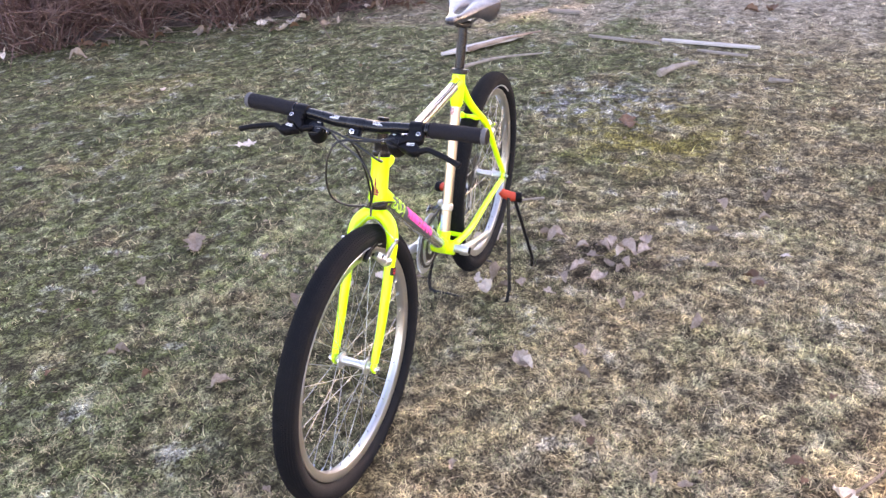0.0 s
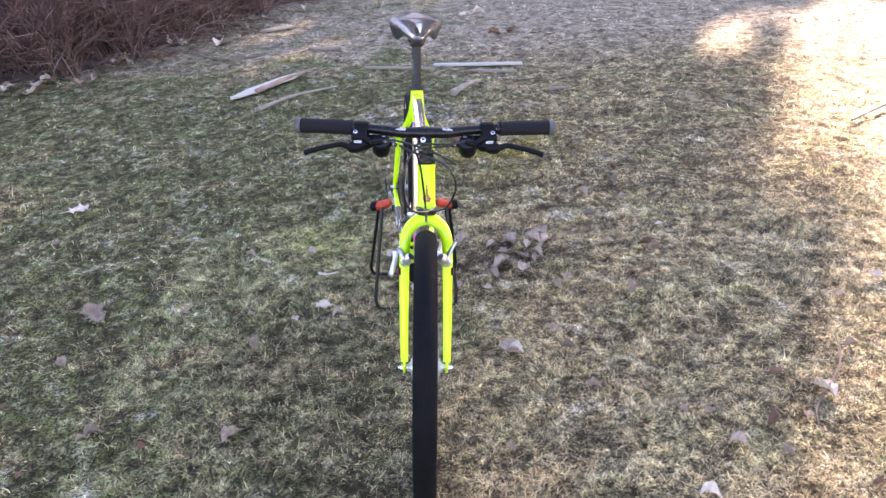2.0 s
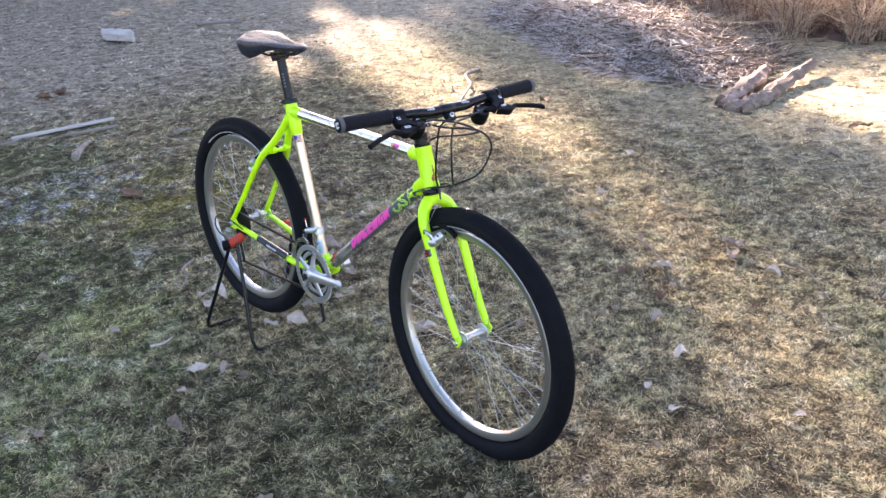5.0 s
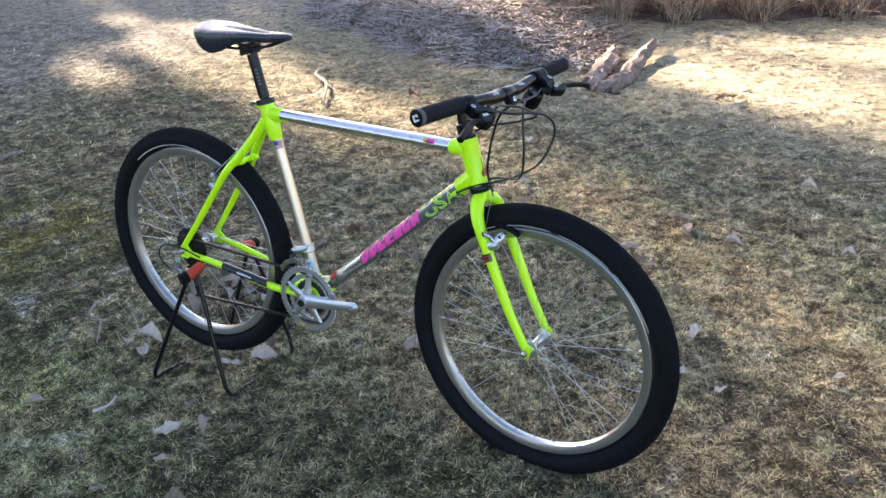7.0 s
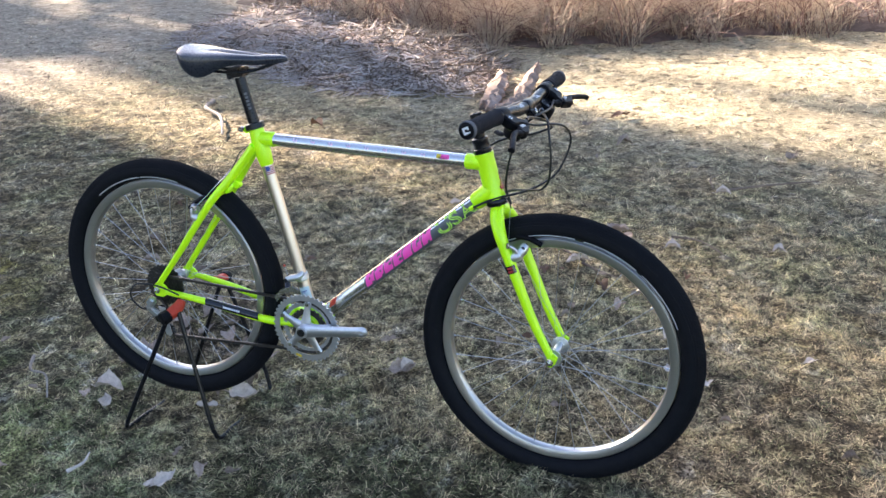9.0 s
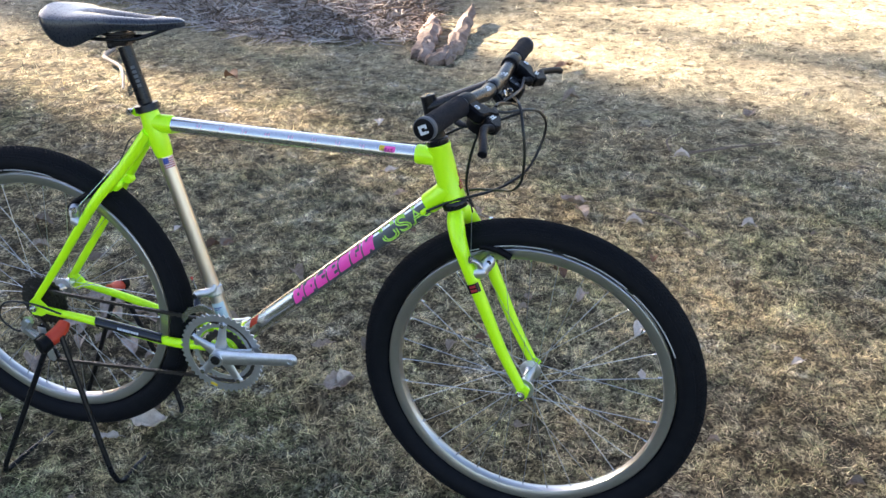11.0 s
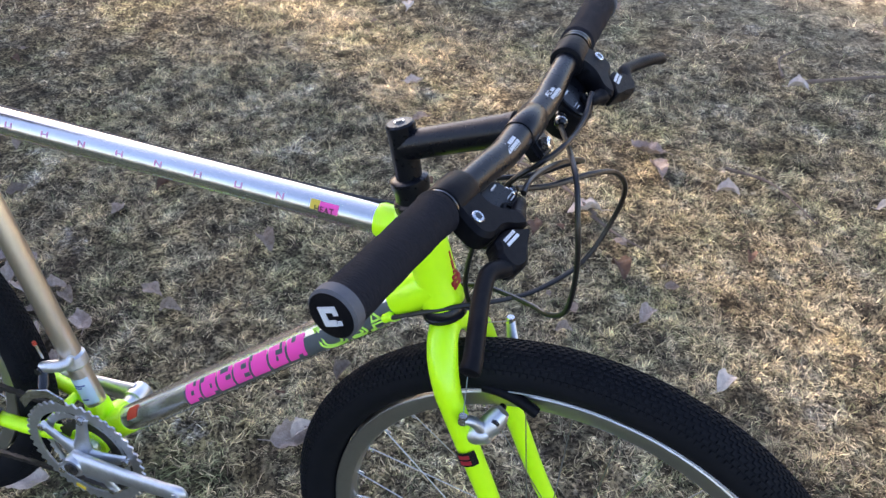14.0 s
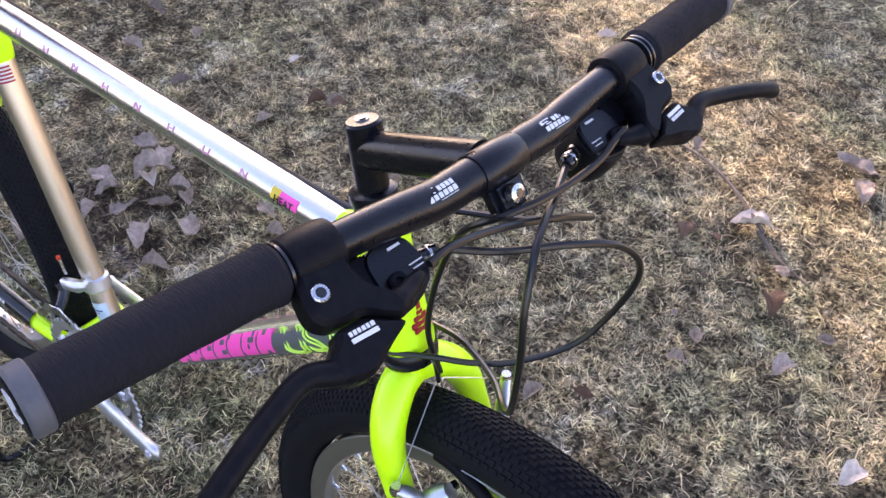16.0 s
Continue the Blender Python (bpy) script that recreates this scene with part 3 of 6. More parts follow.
part("saddle_badge", Shape().slab([(0.010 * math.cos(a), 0.016 * math.sin(a)) for a in (2 * math.pi * i / 18 for i in range(18))], 0.003,
                                  axes((-0.5155, 0, 0.985), (0.35, 0, 0.93), (0, 1, 0)), 0.001), GLOSSY, saddle, "small oval badge at the saddle's rear")
for sgn in (-1, 1):
    p = spline([(-0.495, sgn * 0.034, 0.966), (-0.450, sgn * 0.024, 0.947), (-0.400, sgn * 0.021, 0.943), (-0.340, sgn * 0.020, 0.946), (-0.275, sgn * 0.010, 0.966)], 5)
    part("saddle_rail", Shape().tube(p, 0.0036, 10), BLACK, saddle)
s = Shape().box((0.046, 0.040, 0.014), axes((-0.383, 0, 0.9375), (1, 0, 0.05), (0, 1, 0)), 0.004)
s.box((0.036, 0.052, 0.010), axes((-0.383, 0, 0.948), (1, 0, 0.05), (0, 1, 0)), 0.003)
s.lathe([(-0.017, 0.004), (-0.016, 0.006), (0.016, 0.006), (0.017, 0.004)], (-0.400, 0, 0.930), "Y", 12)
part("saddle_clamp", s, BLACK, bike, "black seat post head clamp", m=TIPPED)


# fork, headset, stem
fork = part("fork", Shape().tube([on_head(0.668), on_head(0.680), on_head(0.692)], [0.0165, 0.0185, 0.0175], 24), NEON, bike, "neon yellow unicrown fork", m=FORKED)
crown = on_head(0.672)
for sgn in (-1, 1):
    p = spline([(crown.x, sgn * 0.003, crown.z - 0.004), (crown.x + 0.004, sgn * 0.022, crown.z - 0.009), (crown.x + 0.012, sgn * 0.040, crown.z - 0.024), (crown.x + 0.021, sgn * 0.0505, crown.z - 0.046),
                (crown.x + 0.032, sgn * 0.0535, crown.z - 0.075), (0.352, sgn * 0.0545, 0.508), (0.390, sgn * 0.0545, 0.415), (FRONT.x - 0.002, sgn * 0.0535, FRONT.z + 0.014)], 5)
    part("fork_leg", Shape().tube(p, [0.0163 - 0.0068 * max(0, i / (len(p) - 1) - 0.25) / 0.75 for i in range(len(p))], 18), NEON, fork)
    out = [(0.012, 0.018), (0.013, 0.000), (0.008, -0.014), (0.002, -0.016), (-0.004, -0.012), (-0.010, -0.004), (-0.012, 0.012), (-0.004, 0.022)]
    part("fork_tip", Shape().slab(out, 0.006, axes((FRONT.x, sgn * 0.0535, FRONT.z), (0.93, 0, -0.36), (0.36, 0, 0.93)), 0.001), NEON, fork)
s = Shape().tube([HEAD_LOW - STEER * h for h in (0.001, 0.004, 0.011, 0.012, 0.014, 0.018, 0.020)], [0.0225, 0.0250, 0.0250, 0.0225, 0.0245, 0.0240, 0.0200], 28)
part("headset_lower_cup", s, BLACK, bike, "black lower headset cup")
s = Shape().tube([HEAD_UP + STEER * h for h in (0.0, 0.002, 0.010, 0.012, 0.024, 0.026, 0.034, 0.036)], [0.0205, 0.0215, 0.0215, 0.0180, 0.0180, 0.0190, 0.0190, 0.0160], 28)
part("headset_locknut", s, BLACK, bike, "black upper headset cup and locknut", m=TURNED)
QUILL = on_head(0.890) + Vector((0.006, 0, 0))
CLAMP = Vector((0.352, 0, 0.914))
stem = part("stem", Shape().tube([HEAD_UP + STEER * 0.030, QUILL - STEER * 0.012, QUILL - STEER * 0.002, QUILL], [0.0128, 0.0140, 0.0140, 0.0122], 24), BLACK, bike, "glossy black quill stem", m=TURNED)
ext = (CLAMP - (QUILL - STEER * 0.024))
part("stem_extension", Shape().tube([QUILL - STEER * 0.024, QUILL - STEER * 0.024 + ext * 0.5, CLAMP - ext.normalized() * 0.008], [0.0145, 0.0145, 0.0150], 24), BLACK, stem)
part("stem_bolt", Shape().lathe([(0, 0.0050), (0.0012, 0.0050), (0.0012, 0.0036), (0.0003, 0.0034)], (0, 0, 0), "Z", 16), STEEL, stem, "bright recessed stem bolt",
     m=axes(QUILL, (STEER.z, 0, -STEER.x), (0, 1, 0)))
# solid black disc in place of the socket's shaded hollow
part("bolt_socket", Shape().lathe([(0.0006, 0.0036), (0.0020, 0.0036)], (0, 0, 0), "Z", 6), GLOSSY, stem, "", m=axes(QUILL, (STEER.z, 0, -STEER.x), (0, 1, 0)))
part("stem_clamp", Shape().lathe([(-0.020, 0.0130), (-0.020, 0.0138), (-0.0192, 0.0143), (0.0192, 0.0143), (0.020, 0.0138), (0.020, 0.0130)], CLAMP, "Y", 28), BLACK, stem)
s = Shape().box((0.022, 0.030, 0.015), axes(CLAMP + Vector((0.012, 0, -0.017)), (0.6, 0, -0.7), (0, 1, 0)), 0.004)
part("clamp_lug", s, BLACK, stem)
part("clamp_bolt", Shape().lathe([(-0.003, 0.003), (-0.003, 0.0062), (0.003, 0.0062), (0.004, 0.003), (0.001, 0.0028)], (0, 0, 0), "Z", 16), STEEL, stem, "bright clamp bolt",
     m=axes(CLAMP + Vector((0.021, -0.002, -0.010)), (0, 1, 0), (-0.45, 0, 0.89)))
# same black disc for the shade inside the clamp bolt
part("bolt_socket", Shape().lathe([(0.0006, 0.0032), (0.0045, 0.0032)], (0, 0, 0), "Z", 6), GLOSSY, stem, "", m=axes(CLAMP + Vector((0.021, -0.002, -0.010)), (0, 1, 0), (-0.45, 0, 0.89)))

# handlebar and grips
def bar_at(y):
    """Middle line of the bar: a bulged middle, then a slight sweep back."""
    a = max(0.0, abs(y) - 0.055)
    return Vector((0.352 - 0.075 * a, y, 0.914 + 0.010 * (1 - math.exp(-a / 0.06))))


ys = [-0.296 + 0.592 * i / 60 for i in range(61)]
s = Shape().tube([bar_at(y) for y in ys], [0.0112 + 0.0018 * (1 / (1 + math.exp((abs(y) - 0.085) / 0.017))) for y in ys], 24)
handlebar = part("handlebar", s, BLACK, bike, "black flat handlebar with white printed marks", m=TURNED)
for sgn in (-1, 1):
    g0 = 0.163 if sgn < 0 else 0.173
    p = [bar_at(sgn * (g0 + (0.294 - g0) * i / 40)) for i in range(41)]
    r = [0.0168 + 0.00007 * math.sin(i * 1.7) + 0.0002 * math.sin(i * 0.6) + (0.0008 if i in (1, 2, 39, 40) else 0.0) - (0.0018 if i == 0 else 0.0) for i in range(41)]
    grip = part("grip", Shape().tube(p, r, 36), FOAM, handlebar, "black rubber grip with fine wrinkled ribs")
    for y0, rr in ((g0 - 0.0030, 0.0160), (g0 - 0.0075, 0.0156)) if sgn > 0 else ((g0 - 0.0014, 0.0158),):
        part("grip_ring", Shape().tube([bar_at(sgn * (y0 + k * 0.0014)) for k in (-1, -0.6, 0.6, 1)], [rr - 0.0016, rr, rr, rr - 0.0016], 28), GLOSSY, handlebar, "glossy black ring at the grip's inner end")
    e = bar_at(sgn * 0.2945)
    way = (bar_at(sgn * 0.2945) - bar_at(sgn * 0.25)).normalized()
    part("grip_end_cap", Shape().tube([e - way * 0.007, e - way * 0.006, e + way * 0.002, e + way * 0.004], [0.0170, 0.0182, 0.0182, 0.0160], 32), CAPGREY, handlebar, "dark grey grip end ring with a white mark")
    face = axes(e + way * 0.0044, Vector((0, 0, 1)).cross(way) * -sgn, (0, 0, 1))
    part("end_face", Shape().tube([e + way * 0.0035, e + way * 0.0042, e + way * 0.0046], [0.0160, 0.0164, 0.0156], 32), PLASTIC, handlebar, "black plug face of the grip")
    face = face @ Matrix.Translation((0, 0, 0.0006)) @ Matrix.Rotation(radians(24), 4, "Z")
    mk = Shape()
    for x0, x1, y0, y1 in ((-0.0072, 0.0066, 0.0028, 0.0070), (-0.0072, -0.0030, -0.0028, 0.0028), (-0.0072, 0.0030, -0.0070, -0.0028), (0.0030, 0.0066, 0.0006, 0.0028), (0.0040, 0.0070, -0.0066, -0.0034)):
        mk.slab([(x0, y0), (x1, y0), (x1, y1), (x0, y1)], 0.0008, face)
    part("end_mark", mk, WHITE, handlebar, "white printed mark on the grip end")
for yc in (-0.054, 0.054):
    c = bar_at(yc)
    tang = Vector((0, 1, 0))
    mk = Shape()
    rows_of = [(-0.0016 + 0.0034 * i, 0.0009 + 0.0034 * i, 12, 27) for i in range(4)] + [(-0.0112 + 0.0039 * i, -0.0083 + 0.0039 * i, 31, 46) for i in range(6)]
    rows_of += [(-0.0034, 0.0110, 50, 51.5), (-0.0118, -0.0036, 8, 11), (-0.0128, -0.0108, 11, 22), (-0.0108, -0.0060, 17, 20), (-0.0090, -0.0040, 24, 27)]
    for u0, u1, a0, a1 in rows_of:
        rows = []
        for a in (a0, (a0 + a1) / 2, a1):
            d = Vector((math.sin(radians(a)), 0, math.cos(radians(a))))
            rows.append([c + tang * u0 + d * 0.0122, c + tang * u1 + d * 0.0122, c + tang * u1 + d * 0.0132, c + tang * u0 + d * 0.0132])
        mk.rings(rows)
    part("printed_mark", mk, WHITE, handlebar, "white printed rows of small marks")


def rounded(outline, times=2):
    """The outline with its corners cut."""
    for _ in range(times):
        k = len(outline)
        outline = [(p[0] * f + q[0] * (1 - f), p[1] * f + q[1] * (1 - f)) for p, q in ((outline[i], outline[(i + 1) % k]) for i in range(k)) for f in (0.78, 0.22)]
    return outline


def lever_set(sgn):
    """Brake lever with its clamp, bracket, hinged blade, boot and bolt, and the shifter pod under the bar."""
    base = bar_at(sgn * 0.157)
    ys = (0.1275, 0.1285, 0.132, 0.154, 0.1585, 0.1600)
    s = Shape().tube([bar_at(sgn * y) for y in ys], [0.0140, 0.0160, 0.0168, 0.0168, 0.0160, 0.0140], 28)
    lever = part("brake_lever", s, PLASTIC, bike, "black plastic brake lever with its clamp", m=TURNED)
    way = Vector((0.86, 0, -0.51)).normalized()
    side = Vector((0, sgn, 0))
    up = Vector((-way.z, 0, way.x))
    m = axes(base + way * 0.012, way, side)

    def at(a, b, c=0.0):
        """a along the lever's reach, b outwards along the bar, c above its middle plane."""
        return m @ Vector((a, b, c * sgn))
    low = Matrix.Translation(up * 0.0015)
    body = [(-0.013, -0.0275), (-0.004, -0.0262), (0.006, -0.0246), (0.022, -0.0285), (0.0345, -0.0400), (0.0465, -0.0365), (0.0418, -0.0278), (0.0322, -0.0155), (0.0300, 0.0030), (0.0215, 0.0112), (0.007, 0.0088), (-0.004, 0.0045), (-0.013, 0.0020)]
    part("lever_bracket", Shape().slab(rounded(body), 0.0215, low @ m, 0.0036), PLASTIC, lever)
    head = [(0.0312, 0.0040), (0.0334, -0.0152), (0.0428, -0.0273), (0.0480, -0.0345), (0.0512, -0.0250), (0.0540, -0.0172), (0.0590, -0.0060), (0.0610, 0.0010), (0.0595, 0.0090), (0.0545, 0.0170), (0.0412, 0.0150), (0.0362, 0.0068)]
    part("lever_hinge", Shape().slab(rounded(head), 0.0190, Matrix.Translation(up * 0.0018) @ m, 0.0034), PLASTIC, lever)
    blade = spline([at(0.0510, 0.0040, 0.003), at(0.0480, 0.0150, 0.003), at(0.0420, 0.0310, 0.004), at(0.0470, 0.0540, 0.004), at(0.0540, 0.0760, 0.005), at(0.0605, 0.0940, 0.005), at(0.0650, 0.1060, 0.004), at(0.0672, 0.1135, 0.002)], 6)
    nb = len(blade)
    rad = [0.0088 - 0.0022 * min(1, i / nb * 3.2) + 0.0010 * max(0.0, (i - nb + 10) / 10) for i in range(nb)]
    rad[-1], rad[-2] = 0.0045, 0.0070
    part("lever_blade", Shape().tube(blade, rad, 16, flat=(1.0, 0.92)), PLASTIC, lever, "black dogleg brake lever blade")
    bolt = Shape().lathe([(0, 0.0030), (0.001, 0.0034), (0.001, 0.0052), (0.0030, 0.0052), (0.0036, 0.0046), (0.0036, 0.0030), (0.0012, 0.0028)], (0, 0, 0), "Z", 18)
    q = at(0.0115, 0.000, 0.0108)
    part("lever_bolt", bolt, STEEL, lever, "bright hex socket bolt", m=axes(q, way, up.cross(way)))
    # black disc drawn for the dark of the hex hole
    part("bolt_socket", Shape().lathe([(0.0010, 0.0028), (0.0037, 0.0028)], (0, 0, 0), "Z", 6), GLOSSY, lever, "", m=axes(q, way, up.cross(way)))
    mk = Shape()
    mm = axes(at(0.0398, -0.0075, 0.01155), way * -0.10 + side, up.cross(way * -0.10 + side))
    for dx, dy, w, h in ((0, 0.0022, 0.0170, 0.0026), (-0.0068, -0.0016, 0.0024, 0.0026), (-0.0038, -0.0016, 0.0018, 0.0026), (-0.0010, -0.0016, 0.0022, 0.0026), (0.0018, -0.0016, 0.0018, 0.0026), (0.0045, -0.0016, 0.0020, 0.0026), (0.0072, -0.0016, 0.0018, 0.0026)):
        mk.slab([(dx - w / 2, dy - h / 2), (dx + w / 2, dy - h / 2), (dx + w / 2, dy + h / 2), (dx - w / 2, dy + h / 2)], 0.0006, mm)
    part("lever_print", mk, WHITE, lever, "small white printed bars on the lever")
    # cable boot pointing inwards
    a, b = at(0.0380, -0.0350, 0.002), at(0.0310, -0.0620, 0.003)
    part("cable_boot", Shape().tube([a, a.lerp(b, 0.30), a.lerp(b, 0.34), a.lerp(b, 0.7), a.lerp(b, 0.96), b], [0.0074, 0.0076, 0.0068, 0.0056, 0.0042, 0.0030], 16), PLASTIC, lever, "black tapered cable boot")
    # shifter pod: a drum with a flat lid, a button, a thumb paddle and a threaded barrel
    c = Vector((0.360, sgn * 0.100, 0.883))
    pod = Shape().tube([c + up * h for h in (0.016, 0.014, 0.004, -0.010, -0.018, -0.021)], [0.0175, 0.0200, 0.0212, 0.0212, 0.0185, 0.0120], 28)
    shifter = part("shifter", pod, PLASTIC, bike, "black round shifter pod under the bar", m=TURNED)
    lid = [(-0.018, -0.013), (-0.012, -0.018), (0.006, -0.020), (0.016, -0.013), (0.018, 0.008), (0.010, 0.018), (-0.014, 0.016), (-0.020, 0.006)]
    top = axes(c + up * 0.0175, way, side)
    part("shifter_lid", Shape().slab(rounded(lid), 0.004, top, 0.0012), BLACK, shifter, "flat black lid with small pale print")
    part("shifter_button", Shape().lathe([(-0.002, 0.0062), (0.0035, 0.0062), (0.0045, 0.0050), (0.0045, 0.0026), (0.0030, 0.0024)], (0, 0, 0), "Z", 16), PLASTIC, shifter, m=axes(c + up * 0.0195 + way * 0.006 + side * 0.006, way, up.cross(way)))
    s = Shape().box((0.026, 0.030, 0.012), axes(c + side * 0.024 + up * 0.012 - way * 0.010, way, side), 0.004)
    part("shifter_clamp", s, PLASTIC, shifter)
    t = spline([c + Vector((-0.010, sgn * 0.004, -0.008)), c + Vector((-0.028, sgn * 0.004, -0.010)), c + Vector((-0.042, -sgn * 0.004, -0.008))], 5)
    part("shifter_thumb_lever", Shape().tube(t, [0.0055] * 4 + [0.006] * (len(t) - 4), 10, flat=(1.3, 0.7)), PLASTIC, shifter)
    e0, e1 = c - side * 0.016 - way * 0.004 + up * 0.004, Vector((0.366, sgn * 0.063, 0.889))
    part("barrel_adjuster", Shape().tube([e0, e0.lerp(e1, 0.35), e0.lerp(e1, 0.36), e0.lerp(e1, 0.60), e0.lerp(e1, 0.61), e0.lerp(e1, 0.9), e1], [0.0062, 0.0062, 0.0050, 0.0050, 0.0058, 0.0058, 0.0036], 14), GLOSSY, shifter)
    part("barrel_ring", Shape().tube([e0.lerp(e1, k) for k in (0.62, 0.66, 0.74, 0.78)], [0.0052, 0.0063, 0.0063, 0.0052], 14), STEEL, shifter, "bright ring on the barrel")
    mk = Shape()
    for dx, dy, w, h in ((-0.013, -0.006, 0.0016, 0.009), (0.001, -0.012, 0.0008, 0.010), (0.004, -0.012, 0.0008, 0.008)):
        mk.slab([(dx - w / 2, dy - h / 2), (dx + w / 2, dy - h / 2), (dx + w / 2, dy + h / 2), (dx - w / 2, dy + h / 2)], 0.0006, axes(c + up * 0.0202, way, side))
    part("shifter_mark", mk, WHITE, shifter)
    return c


POD_R, POD_L = lever_set(-1), lever_set(1)


# wheels
def tyre_mesh():
    R, rr = 0.3170, 0.0280
    rings = []
    for j in range(20):
        a = 2 * math.pi * j / 20
        rings.append((rr * 0.98 * math.sin(a), R + rr * math.cos(a) * (1.0 if math.cos(a) > 0 else 0.92)))
    return Shape().lathe(rings, (0, 0, 0), "Y", 96, True).mesh("tyre", RUBBER)


def tread_mesh():
    """Small raised blocks in close rows round the tyre."""
    R, rr, s = 0.3170, 0.0280, Shape()
    n = 240
    cols = [(-66, 8), (-54, 7), (-42, 7), (-30.5, 6.4), (-19.5, 6), (-9.5, 5.5), (0, 5), (9.5, 5.5), (19.5, 6), (30.5, 6.4), (42, 7), (54, 7), (66, 8)]
    for i in range(n):
        for c, (deg, half) in enumerate(cols):
            t = 2 * math.pi * (i + (0.5 if c % 2 else 0.0)) / n
            span = 2 * math.pi / n * (0.34 if abs(deg) < 40 else 0.38)
            vs = []
            for h, k in ((rr - 0.0012, 1.0), (rr + 0.0012, 0.82)):
                for dt, da in ((-1, -1), (1, -1), (1, 1), (-1, 1)):
                    a = radians(deg + da * half * 0.62 * k)
                    tt = t + dt * span * k
                    q = R + h * math.cos(a)
                    vs.append((q * math.cos(tt), h * 0.98 * math.sin(a), q * math.sin(tt)))
            s.add(vs, [(4, 5, 6, 7), (0, 1, 5, 4), (1, 2, 6, 5), (2, 3, 7, 6), (3, 0, 4, 7)])
    return s.mesh("tread", RUBBER, 0)


def rim_mesh():
    prof = [(-0.0125, 0.2855), (-0.0135, 0.2840), (-0.0135, 0.2720), (-0.0105, 0.2650), (-0.004, 0.2622), (0.004, 0.2622), (0.0105, 0.2650), (0.0135, 0.2720), (0.0135, 0.2840), (0.0125, 0.2855), (0.010, 0.279), (-0.010, 0.279)]
    return Shape().lathe([(y, r * 1.016) for y, r in prof], (0, 0, 0), "Y", 96, True).mesh("wheel", RIM, 30)


TYRE, TREAD, RIMM = tyre_mesh(), tread_mesh(), rim_mesh()
NIPPLE = Shape().lathe([(0.2575, 0.0010), (0.259, 0.0018), (0.2665, 0.0018), (0.268, 0.0012)], (0, 0, 0), "X", 8).mesh("nipple", STEEL)


def wheel(name, m, half, flange, label, rear):
    w = part(name, RIMM, RIM, bike, label, m)
    part("tyre", TYRE, RUBBER, w, "black knobbly tyre")
    part("tread", TREAD, RUBBER, w)
    hub = Shape().lathe([(-half, 0.004), (-half, 0.0075), (-half + 0.008, 0.0085), (-half + 0.009, 0.012), (-flange - 0.003, 0.014), (-flange - 0.003, 0.0215), (-flange + 0.001, 0.0215), (-flange + 0.004, 0.011),
                         (0, 0.0095), (flange - 0.004, 0.011), (flange - 0.001, 0.0215), (flange + 0.003, 0.0215), (flange + 0.003, 0.014), (half - 0.009, 0.012), (half - 0.008, 0.0085), (half, 0.0075), (half, 0.004)], (0, 0, 0), "Y", 28)
    part("hub", hub, CAST, w, "silver alloy hub")
    for sgn in (-1, 1):
        e = half + 0.006
        nut = Shape().lathe([(sgn * e, 0.004), (sgn * e, 0.0095), (sgn * (e + 0.007), 0.0095), (sgn * (e + 0.008), 0.0055), (sgn * (e + 0.013), 0.0050), (sgn * (e + 0.014), 0.0025)], (0, 0, 0), "Y", 8)
        part("axle_nut", nut, STEEL, w, "bright axle nut")
    # crossed spokes, both flanges, in four mirrored patterns
    for fl in (-1, 1):
        for cross in (-1, 1):
            a = radians(58 * cross)
            p0 = Vector((0.0195 * math.cos(a), fl * (flange + 0.001 * cross), 0.0195 * math.sin(a)))
            me = Shape().tube([p0, Vector((0.2665, fl * 0.002, 0))], 0.00072, 6).mesh("spoke", SPOKE)
            for i in range(8):
                turn = 2 * math.pi * (i * 4 + (0 if fl > 0 else 1) + (0 if cross > 0 else 2)) / 32
                r = Matrix.Rotation(-turn, 4, "Y")
                part("spoke", me, SPOKE, w, m=r)
                part("nipple", NIPPLE, STEEL, w, m=r)
    # pale printed arc on the sidewalls
    for sgn in (-1, 1):
        for a0, a1 in ((22, 50), (53, 78), (82, 114)) if not rear else ((116, 138), (139, 168)):
            rows = []
            for i in range(13):
                a = radians(a0 + (a1 - a0) * i / 12)
                rows.append([Vector((r * math.cos(a), sgn * y, r * math.sin(a))) for r, y in ((0.3003, 0.0217), (0.3024, 0.0232), (0.3023, 0.0244), (0.3001, 0.0230))])
            part("sidewall_print", Shape().rings(rows), WHITE, w, "thin pale print on the tyre wall")
    return w


wheel("front_wheel", FORKED @ Matrix.Translation(FRONT), 0.050, 0.034, "silver spoked front wheel", False)
rear_wheel = wheel("rear_wheel", Matrix.Translation(REAR) @ Matrix.Rotation(radians(40), 4, "Y"), 0.064, 0.030, "silver spoked rear wheel", True)

# sprockets
def cog(r, teeth, y, thick, inner, depth=0.0035):
    """A toothed ring about the y axis."""
    k = teeth * 4
    rows = []
    for rad, yy in ((inner, -thick / 2), (None, -thick / 2), (None, thick / 2), (inner, thick / 2)):
        ring = []
        for i in range(k):
            a = 2 * math.pi * i / k
            q = rad if rad else r + (depth if i % 4 in (1, 2) else 0.0)
            ring.append(Vector((q * math.cos(a), y + yy, q * math.sin(a))))
        rows.append(ring)
    return Shape().rings(rows, True)


for i, (r, n) in enumerate(((0.056, 28), (0.048, 24), (0.042, 21), (0.036, 18), (0.031, 15), (0.026, 13))):
    part("sprocket", cog(r, n, -0.036 - 0.0046 * i, 0.0022, 0.016), CHAINM, rear_wheel, "dark steel sprocket" if i == 0 else "")

